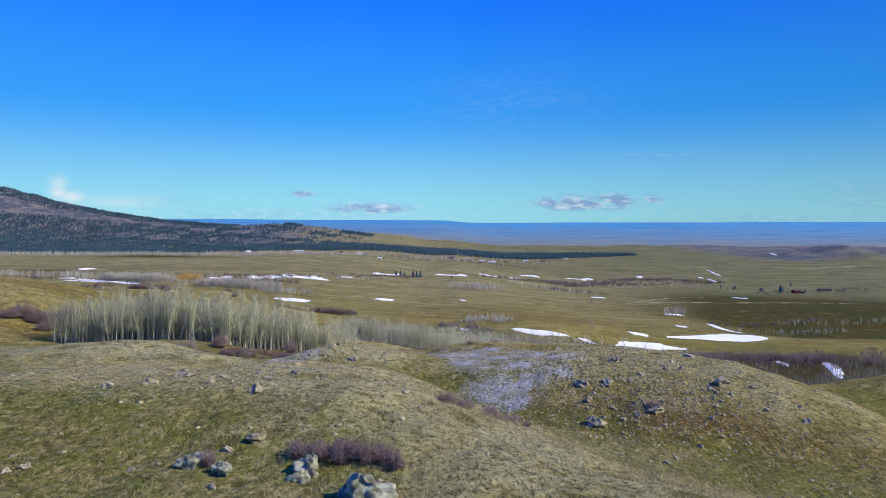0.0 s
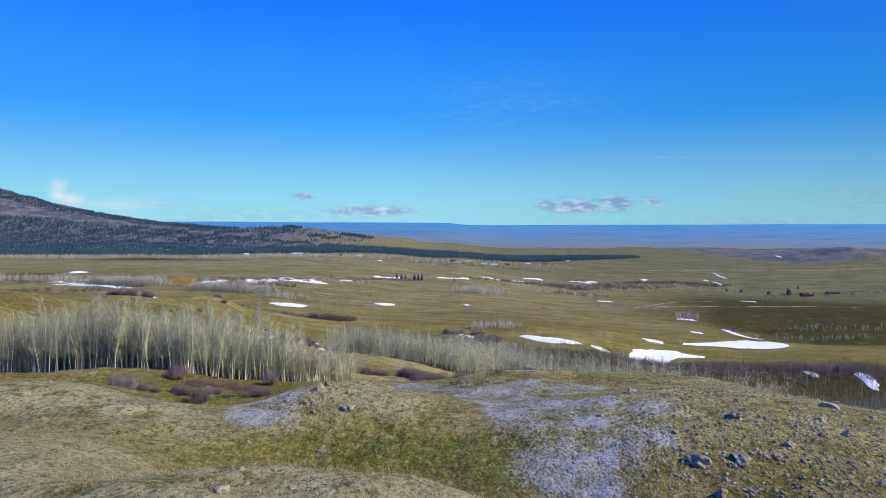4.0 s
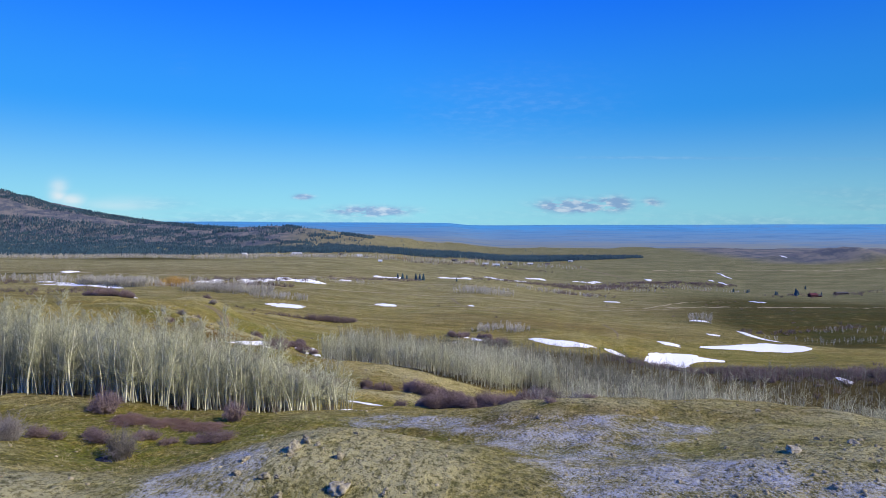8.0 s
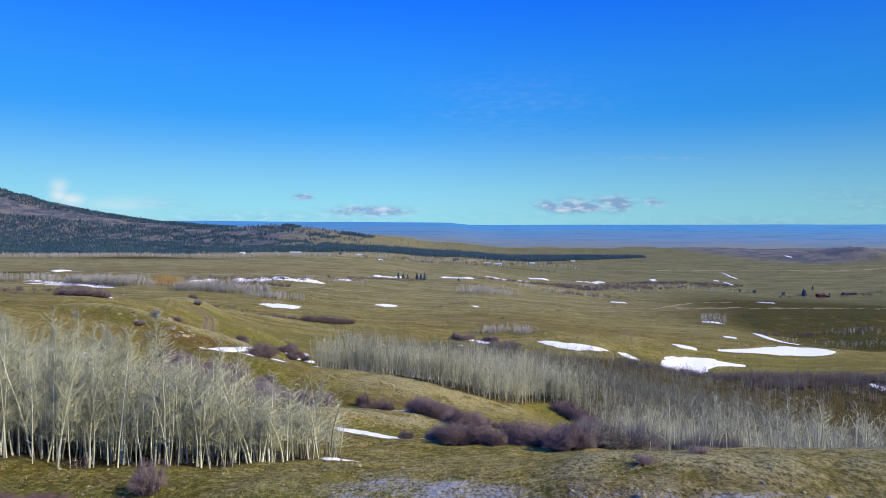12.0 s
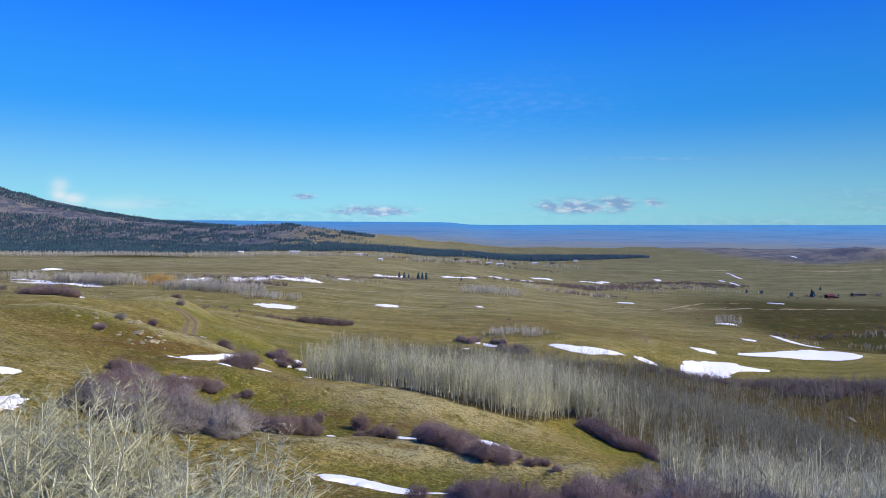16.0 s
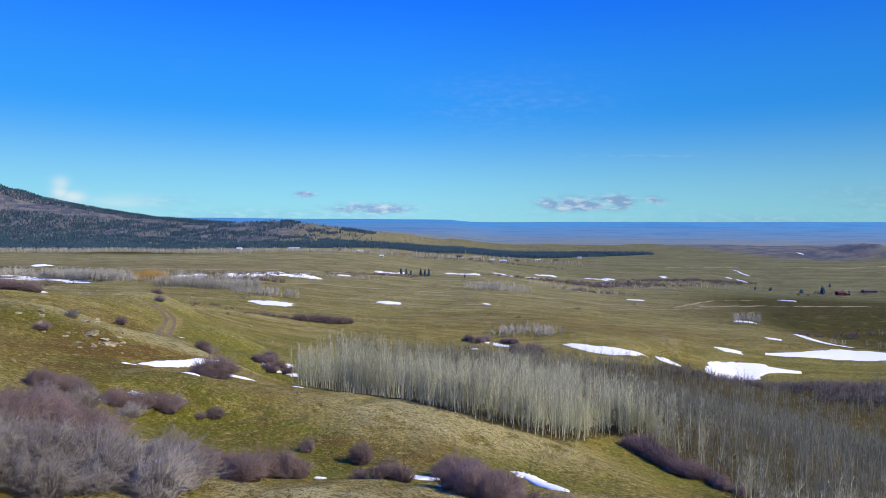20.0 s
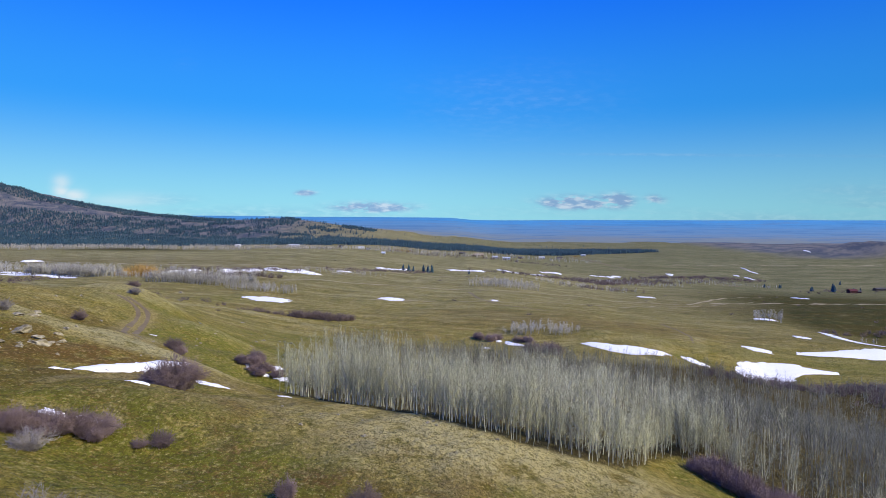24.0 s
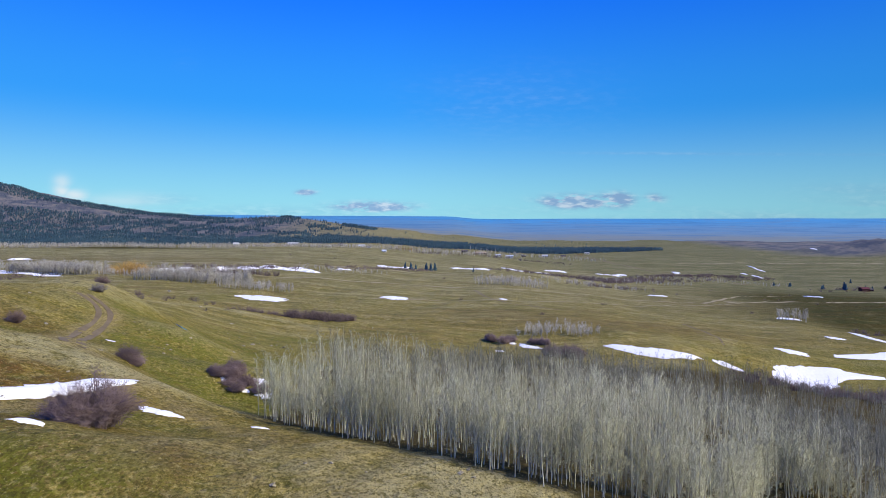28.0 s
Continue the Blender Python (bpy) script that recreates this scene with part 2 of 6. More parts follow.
def water_material():
    m, q, bsdf = material("meltwater")
    where = q.node("ShaderNodeNewGeometry").outputs["Position"]
    c = q.mix(q.ramp(q.noise(where, 3.0), 0.4, 0.6), (0.03, 0.05, 0.09), (0.05, 0.06, 0.05))
    finish(q, bsdf, c, 0.06, q.noise(where, 9.0), 0.01, 0.2)
    bsdf.inputs["Specular IOR Level"].default_value = 0.5
    return m


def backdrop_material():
    m, q, bsdf = material("hazed_far_plain")
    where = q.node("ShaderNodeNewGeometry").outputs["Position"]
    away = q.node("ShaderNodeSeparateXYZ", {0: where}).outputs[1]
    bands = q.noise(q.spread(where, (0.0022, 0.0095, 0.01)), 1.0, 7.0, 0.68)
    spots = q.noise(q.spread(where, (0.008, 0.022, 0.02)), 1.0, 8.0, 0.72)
    # aerial haze put into the colour: olive, then grey, then blue with distance
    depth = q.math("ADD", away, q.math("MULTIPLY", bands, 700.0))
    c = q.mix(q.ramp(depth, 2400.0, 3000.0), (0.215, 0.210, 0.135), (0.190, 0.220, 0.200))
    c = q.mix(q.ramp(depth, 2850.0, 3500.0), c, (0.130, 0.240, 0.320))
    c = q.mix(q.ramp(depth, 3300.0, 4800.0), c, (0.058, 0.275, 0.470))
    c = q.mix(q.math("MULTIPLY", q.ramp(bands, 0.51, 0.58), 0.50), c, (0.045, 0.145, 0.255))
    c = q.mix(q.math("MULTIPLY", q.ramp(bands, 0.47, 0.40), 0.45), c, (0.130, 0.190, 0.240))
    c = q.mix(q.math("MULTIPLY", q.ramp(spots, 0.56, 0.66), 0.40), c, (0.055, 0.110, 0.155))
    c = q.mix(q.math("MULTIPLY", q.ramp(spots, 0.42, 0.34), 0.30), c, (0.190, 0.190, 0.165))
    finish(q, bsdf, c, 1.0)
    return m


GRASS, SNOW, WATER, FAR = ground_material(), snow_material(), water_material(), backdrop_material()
BARK = mottled("aspen_bark", (0.42, 0.415, 0.31), (0.70, 0.69, 0.53), 2.5, 0.8, spread=0.22)
TWIG = mottled("aspen_twigs", (0.31, 0.315, 0.205), (0.53, 0.535, 0.365), 1.5, 0.85, spread=0.20)
GROVE_TWIG = mottled("grove_twigs", (0.29, 0.292, 0.195), (0.60, 0.602, 0.42), 0.05, 0.85, per="island", spread=0.55)
MEADOW_TWIG = mottled("meadow_grove_twigs", (0.25, 0.255, 0.165), (0.52, 0.525, 0.36), 0.05, 0.85, per="island", spread=0.5)
WILLOW = mottled("willow_twigs", (0.150, 0.130, 0.122), (0.36, 0.335, 0.315), 1.6, 0.85, spread=0.40)
PURPLE = mottled("shrub_twigs", (0.165, 0.118, 0.120), (0.29, 0.222, 0.220), 1.2, 0.85, spread=0.25)
RUSTY = mottled("red_shrub_twigs", (0.17, 0.105, 0.080), (0.26, 0.170, 0.130), 1.2, 0.85, spread=0.2)
AMBER = mottled("amber_willow_twigs", (0.36, 0.225, 0.070), (0.50, 0.33, 0.11), 0.2, 0.85, spread=0.2)
GREY_TWIG = mottled("creek_twigs", (0.36, 0.345, 0.30), (0.54, 0.52, 0.46), 0.05, 0.85, per="island", spread=0.25)
DARK_TWIG = mottled("creek_shrub_twigs", (0.135, 0.100, 0.098), (0.225, 0.175, 0.170), 0.05, 0.85, per="island", spread=0.3)
# needle green made lighter and bluer, as haze would show it
HAZED_PINE = mottled("hazed_pine_needles", (0.022, 0.056, 0.082), (0.046, 0.090, 0.108), 0.02, 0.9, per="island", spread=0.4)
STONE = mottled("lichened_stone", (0.21, 0.180, 0.110), (0.50, 0.445, 0.31), 3.0, 0.95, spread=0.22, fine=7.0, depth=0.09)
GREEN_STONE = mottled("green_lichened_stone", (0.085, 0.092, 0.062), (0.46, 0.47, 0.34), 4.5, 0.95, spread=0.15, fine=7.0, depth=0.09)
PEBBLE = mottled("field_stones", (0.24, 0.20, 0.115), (0.44, 0.375, 0.235), 0.4, 0.9, per="island", spread=0.3)
STRAW = mottled("dry_grass", (0.25, 0.205, 0.090), (0.42, 0.355, 0.18), 0.25, 0.95, per="island", spread=0.35)
RED_WALL = mottled("red_boards", (0.070, 0.018, 0.024), (0.11, 0.026, 0.032), 0.4, 0.8)
TAN_WALL = mottled("tan_siding", (0.46, 0.36, 0.24), (0.54, 0.43, 0.30), 0.4, 0.8)
WHITE_WALL = mottled("white_siding", (0.70, 0.70, 0.68), (0.78, 0.77, 0.74), 0.4, 0.8)
DARK_ROOF = mottled("dark_shingles", (0.06, 0.055, 0.055), (0.11, 0.10, 0.095), 0.6, 0.85)
PALE_ROOF = mottled("pale_metal_roof", (0.55, 0.57, 0.60), (0.66, 0.68, 0.70), 0.5, 0.5)
PANE = mottled("window_panes", (0.03, 0.035, 0.045), (0.05, 0.055, 0.065), 0.5, 0.15)
PALE_EARTH = mottled("pale_worn_earth", (0.30, 0.24, 0.125), (0.37, 0.31, 0.175), 0.15, 0.95, spread=0.05)
DARK_EARTH = mottled("dark_worn_earth", (0.150, 0.112, 0.058), (0.205, 0.158, 0.085), 0.15, 0.95, spread=0.05)
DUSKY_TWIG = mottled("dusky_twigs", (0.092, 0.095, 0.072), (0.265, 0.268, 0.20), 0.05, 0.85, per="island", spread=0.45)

STAND_BARK = mottled("stand_bark", (0.40, 0.395, 0.29), (0.76, 0.75, 0.58), 0.3, 0.8, per="island", spread=0.5)
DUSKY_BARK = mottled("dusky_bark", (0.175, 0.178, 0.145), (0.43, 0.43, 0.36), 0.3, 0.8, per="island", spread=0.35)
# ---- the lie of the land: one long fall to the plain, with hills and hollows on it ----
PROFILE_Y = np.array([-400, -100, 0, 25, 50, 75, 100, 125, 150, 175, 200, 230, 270, 320, 380, 450, 600, 900, 1300, 1800, 2300, 3000, 3800, 4700, 6000.0])
PROFILE_Z = np.array([84, 74, 71, 69.5, 66, 64.5, 61, 55.5, 50, 46, 42, 38, 33, 27, 20, 17, 14, 8, 2, 0, 5, 24, 50, 74, 84.0])
PROFILE_D = np.gradient(PROFILE_Z, PROFILE_Y)
CREST_X = np.array([-5200, -3600, -2600, -1900, -1506, -1404, -1303, -1203, -1104, -1007, -910, -814, -719, -663, -588, -533, -441, -351, -261, -190, -84, 0.0])
CREST_Z = np.array([320, 320, 290, 225, 156, 127, 108, 92, 77, 65, 56, 51, 44, 47, 53, 51, 43, 31, 20, 9, 0, 0.0])
HILLS = []


def hill(x, y, rise, reach, along=0.0, turn=0.0):
    """A swell or hollow; along: its reach along its own second axis, turn: degrees."""
    HILLS.append((x, y, rise, reach, along or reach, radians(turn)))


def fall(y):
    i = np.clip(np.searchsorted(PROFILE_Y, y) - 1, 0, len(PROFILE_Y) - 2)
    h = PROFILE_Y[i + 1] - PROFILE_Y[i]
    t = np.clip((y - PROFILE_Y[i]) / h, 0, 1)
    return ((2 * t**3 - 3 * t**2 + 1) * PROFILE_Z[i] + (t**3 - 2 * t**2 + t) * h * PROFILE_D[i]
            + (-2 * t**3 + 3 * t**2) * PROFILE_Z[i + 1] + (t**3 - t**2) * h * PROFILE_D[i + 1])


def step(a, b, v):
    t = np.clip((v - a) / (b - a), 0, 1)
    return t * t * (3 - 2 * t)


def swell(x, y, size, seed):
    """Soft waves of about that size, from -1 to 1."""
    k, s = 2 * math.pi / size, seed * 1.7
    return (np.sin(k * (0.9 * x + 0.44 * y) + s) * np.cos(k * (0.8 * y - 0.5 * x) + 2 * s)
            + 0.6 * np.sin(k * 1.9 * (0.3 * x - 0.95 * y) + 3 * s) * np.cos(k * 1.7 * (x + 0.35 * y) + s)) / 1.6


def land(x, y):
    """Height of the ground, for numbers or arrays."""
    x, y = np.asarray(x, float), np.asarray(y, float)
    z = fall(y) + step(70, 220, y) * np.where(x > 0, -17 * (1 - np.exp(-(x / 130) ** 2)), 12 * (1 - np.exp(-(x / 110) ** 2)))
    for hx, hy, rise, a, b, turn in HILLS:
        u = (x - hx) * math.cos(turn) + (y - hy) * math.sin(turn)
        v = (y - hy) * math.cos(turn) - (x - hx) * math.sin(turn)
        z = z + rise * np.exp(-((u / a) ** 2 + (v / b) ** 2) / 2)
    crest = np.interp(x, CREST_X, CREST_Z) * (1 + 0.03 * swell(x, y, 330, 5))
    z = z + crest * np.exp(-((y - 2080 + 0.12 * x) / np.where(y < 2080 - 0.12 * x, 300, 500)) ** 2) * (1 + 0.05 * swell(x, y, 260, 7)) + step(-250, -700, x) * step(1400, 1600, y) * (1 - step(1900, 2050, y)) * (6 * swell(x, y, 170, 3) + 3 * swell(x, y, 71, 8))
    near = 1 - step(150, 500, y)
    z = z + near * (0.22 * swell(x, y, 13, 1) + 0.10 * swell(x, y, 5.3, 2) + 0.04 * swell(x, y, 2.1, 3))
    z = z + step(350, 900, y) * (1 - step(2600, 4200, y)) * 1.6 * swell(x, y, 420, 4)
    z = z + step(230, 330, y) * (1 - step(1500, 2000, y)) * (0.75 * swell(x, y, 85, 6) + 0.25 * swell(x, y, 31, 9))
    return z


hill(-31, 24, 0.4, 6.5)
hill(-13, 24, -1.2, 6.5)
hill(8, 12, 1.2, 11)
hill(14, 24, 0.3, 6.5)
hill(-54, 46, 1.6, 14)
hill(-54, 30, 2.0, 14)
hill(-40, 33, 0.7, 6.5)
hill(-40, 51, 0.4, 6.5)
hill(-22, 51, 2.9, 6.5)
hill(-20, 30, 2.6, 11)
hill(-13, 51, -2.7, 6.5)
hill(-13, 42, 1.9, 6.5)
hill(-4, 42, 1.6, 6.5)
hill(-4, 33, 1.2, 6.5)
hill(5, 51, -2.4, 6.5)
hill(14, 51, -0.5, 6.5)
hill(14, 42, -0.5, 6.5)
hill(14, 33, -0.9, 6.5)
hill(22, 30, -1.1, 11)
hill(23, 42, -1.4, 6.5)
hill(38, 30, -3.0, 14)
hill(56, 46, -3.2, 14)
hill(56, 30, -3.5, 14)
hill(-40, 69, 0.6, 6.5)
hill(-40, 87, -0.9, 6.5)
hill(-31, 69, 1.8, 6.5)
hill(-31, 60, -0.7, 6.5)
hill(-22, 87, -0.3, 6.5)
hill(-22, 78, -2.3, 6.5)
hill(-13, 60, -1.6, 6.5)
hill(-13, 78, 1.9, 6.5)
hill(-13, 87, -1.3, 6.5)
hill(-4, 60, -1.2, 6.5)
hill(-4, 87, -1.2, 6.5)
hill(5, 78, -0.9, 6.5)
hill(14, 87, -1.3, 6.5)
hill(14, 69, 0.6, 6.5)
hill(22, 62, 0.2, 11)
hill(23, 78, 0.3, 6.5)
hill(38, 62, 2.1, 14)
hill(56, 78, -4.0, 14)
hill(56, 62, -4.7, 14)
hill(-90, 112, 2.3, 17)
hill(-60, 112, -2.1, 17)
hill(-40, 96, 1.5, 6.5)
hill(-31, 96, -0.4, 6.5)
hill(-14, 112, -2.4, 17)
hill(-13, 96, 0.8, 6.5)
hill(5, 96, 1.3, 6.5)
hill(8, 112, -0.9, 17)
hill(22, 94, 1.5, 11)
hill(56, 94, -3.1, 14)
hill(60, 112, -2.5, 17)
hill(-90, 134, 4.9, 17)
hill(32, 134, -3.7, 17)
hill(60, 134, -3.3, 17)
hill(90, 134, -4.7, 17)
hill(-90, 178, 3.2, 17)
hill(-90, 156, 2.2, 17)
hill(-60, 156, 3.9, 17)
hill(-36, 178, -2.7, 17)
hill(-14, 156, -1.1, 17)
hill(8, 178, -3.3, 17)
hill(32, 178, -3.7, 17)
hill(32, 156, -1.5, 17)
hill(60, 156, -2.8, 17)
hill(90, 156, -6.9, 17)
hill(90, 178, -2.8, 17)
hill(-90, 200, 2.4, 17)
hill(-60, 200, 2.1, 17)
hill(-44, 186, 4.1, 8)
hill(-32, 198, 0.4, 8)
hill(-14, 200, 2.1, 17)
hill(8, 200, -1.3, 17)
hill(32, 200, -3.5, 17)
hill(60, 200, -2.5, 17)
hill(70, 180, -9.4, 30)
hill(90, 200, -3.1, 17)
hill(-90, 224, 2.7, 17)
hill(-80, 234, -2.2, 8)
hill(-80, 210, 2.4, 8)
hill(-68, 210, 0.5, 8)
hill(-68, 234, 2.0, 8)
hill(-56, 234, -2.4, 8)
hill(-56, 222, 1.8, 8)
hill(-44, 234, -2.4, 8)
hill(-36, 224, -2.3, 17)
hill(-32, 210, 0.2, 8)
hill(-14, 224, -2.3, 17)
hill(8, 224, -0.9, 17)
hill(90, 224, -4.5, 17)
hill(-140, 260, 4.0, 34)
hill(-90, 260, 3.8, 34)
hill(-84, 262, 1.0, 14)
hill(10, 260, -1.9, 34)
hill(60, 260, -6.8, 34)
hill(110, 260, -2.7, 34)
hill(160, 260, -27.1, 34)
hill(-95, 290, 3.3, 14)
hill(-70, 290, -3.0, 20)
hill(-90, 310, -3.1, 34)
hill(-40, 310, -2.7, 34)
hill(60, 310, -4.9, 34)
hill(140, 300, -10.3, 50)
hill(160, 310, 11.6, 34)
hill(-140, 370, 7.6, 34)
hill(-90, 370, -3.2, 34)
hill(10, 370, -5.3, 34)
hill(60, 370, 0.7, 34)
hill(110, 366, -4.6, 22)
hill(160, 370, -4.2, 34)
hill(60, 400, 1.9, 22)
hill(110, 400, 1.7, 22)
hill(-110, 440, -2.7, 60)
hill(205, 470, 4.3, 70)
hill(-250, 500, -0.8, 90)
hill(300, 560, -3.9, 60)
hill(-8, 42.5, 0.8, 8, 3.5)
hill(-12, 78, 0.6, 5)
hill(-88, 272, 2.4, 9)
hill(-98, 298, 3.6, 13)
hill(-118, 158, 10, 18, 26)
hill(-28.2, 81.6, -0.55, 1.7, 1.0)
hill(-96, 292, 2.0, 10)
hill(-93, 212, 1.5, 10, 7)
# the gully, its near lip, the hollow of the hill track and the steep banks under the drifts
hill(-47, 196, -1.4, 9)
hill(-57, 220, -0.5, 9)
hill(-73, 250, -1.7, 9)
hill(-60, 265, -3.3, 8)
hill(-71, 274, 3.6, 8)
hill(-112, 317, 4.7, 22)
hill(-114, 256, 1.2, 15)
hill(-42, 177, -1.9, 8)
hill(-26, 164, -1.4, 8)
hill(-20, 171, -0.4, 8)
hill(-14, 138, -1.8, 8)
hill(-18, 149, 0.6, 7)
hill(-2, 178, -2.1, 9)
hill(2, 166, -0.2, 9)
hill(20, 206, -1.5, 9)
hill(-38, 149, -0.7, 9)
hill(-6, 142, -1.5, 7)
hill(8, 139, -1.5, 9)
hill(116, 378, -3.5, 8)
hill(88, 380, -3.3, 9)
hill(152, 384, -0.7, 14)
hill(240, 480, -5.2, 34)
hill(-84, 268, -2.0, 9)
hill(-64, 236, -0.7, 8)
hill(-118, 262, 2.4, 20)
hill(-82, 207, -0.9, 9)
# the near dome: lower on top, carried further before it drops
hill(-7, 39.5, -0.9, 9, 3.5)
hill(-6, 47, 1.5, 8, 3)
hill(-18, 43, -0.5, 5)
hill(26, 84, -0.8, 9)
# bare low hills on the other side
hill(922, 1791, 13, 26, 40)
hill(1000, 1808, 22, 24, 50)
hill(1063, 1817, 32, 26, 60)
hill(1106, 1775, 23, 22, 45)
hill(1146, 1752, 28, 30, 60)
hill(1261, 1776, 31, 46, 60)
hill(1395, 1768, 28, 60, 60)
hill(1584, 1739, 26, 90, 70)
hill(829, 1814, 4, 40, 30)
hill(700, 1120, -34, 360, 300)
hill(420, 600, 10, 120, 60)
# ---- the ground ----


def link(name, verts, faces, mat, parent=None, smooth=True):
    """One mesh object from vertices and faces."""
    mesh = bpy.data.meshes.new(name)
    mesh.from_pydata(verts if isinstance(verts, list) else np.asarray(verts).tolist(), [], faces if isinstance(faces, list) else np.asarray(faces).tolist())
    mesh.materials.append(mat)
    mesh.polygons.foreach_set("use_smooth", np.full(len(mesh.polygons), smooth))
    ob = new(name, mesh)
    ob.parent = parent
    return ob


def graded(inner_low, inner_high, fine, low, high, growth, most):
    """Grid lines: fine inside, wider and wider outside."""
    line = list(np.arange(inner_low, inner_high, fine))
    for sign, stop in ((1, high), (-1, low)):
        gap, at, out = fine, (line[-1] if sign > 0 else line[0]), []
        while sign * at < sign * stop:
            gap = min(gap * growth, most)
            at += sign * gap
            out.append(at)
        line = line + out if sign > 0 else out[::-1] + line
    return np.array(line)


def sheet(name, xs, ys, height, mat):
    gx, gy = np.meshgrid(xs, ys)
    verts = np.stack([gx.ravel(), gy.ravel(), height(gx, gy).ravel()], 1)
    n = len(xs)
    a = (np.arange(len(ys) - 1)[:, None] * n + np.arange(n - 1)[None, :]).ravel()
    return link(name, verts, np.stack([a, a + 1, a + n + 1, a + n], 1), mat), gx, gy


XS = graded(-46, 46, 0.65, -5200, 5200, 1.028, 120)
YS = graded(12, 118, 0.65, -900, 2440, 1.012, 30)


def bell(x, y, cx, cy, a, b=0.0, turn=0.0):
    b, turn = b or a, radians(turn)
    u, v = (x - cx) * math.cos(turn) + (y - cy) * math.sin(turn), (y - cy) * math.cos(turn) - (x - cx) * math.sin(turn)
    return np.exp(-((u / a) ** 2 + (v / b) ** 2))


def trail(x, y, points, half):
    """How much a place lies on a way along the points."""
    best = np.full(np.shape(x), 1e9)
    for (ax, ay), (bx, by) in zip(points, points[1:]):
        dx, dy = bx - ax, by - ay
        t = np.clip(((x - ax) * dx + (y - ay) * dy) / (dx * dx + dy * dy), 0, 1)
        best = np.minimum(best, np.hypot(x - ax - t * dx, y - ay - t * dy))
    return 1 - step(half * 0.7, half * 1.3, best)


TRAIL = [(-34, 201), (-40, 206), (-46, 212), (-51, 217), (-55, 221), (-60, 225), (-66, 227), (-72.0, 234), (-76.4, 244.4), (-78.6, 252.6), (-80.9, 261.5), (-82.9, 267.8), (-85.0, 271.8), (-87.8, 274.4), (-91, 276), (-95, 277)]
RIDGES = ([(-97, 213), (-82, 212), (-76, 212), (-69, 213), (-63, 213), (-58, 216), (-53, 221)], [(-279, 508), (-243, 484), (-205, 451), (-105, 284)], [(-123, 374), (-116, 404), (-102, 401), (-82, 397), (-62, 388)], [(-67, 216), (-66, 219), (-63, 220), (-58, 218), (-56, 222)])
SPUR = [(-54, 186), (-53.6, 195), (-53, 203), (-52, 211), (-53, 218)]


def bend(x, y, reach):
    """How far the ground stands above the mean of the ground around it."""
    return land(x, y) - (land(x + reach, y) + land(x - reach, y) + land(x, y + reach) + land(x, y - reach)) / 4


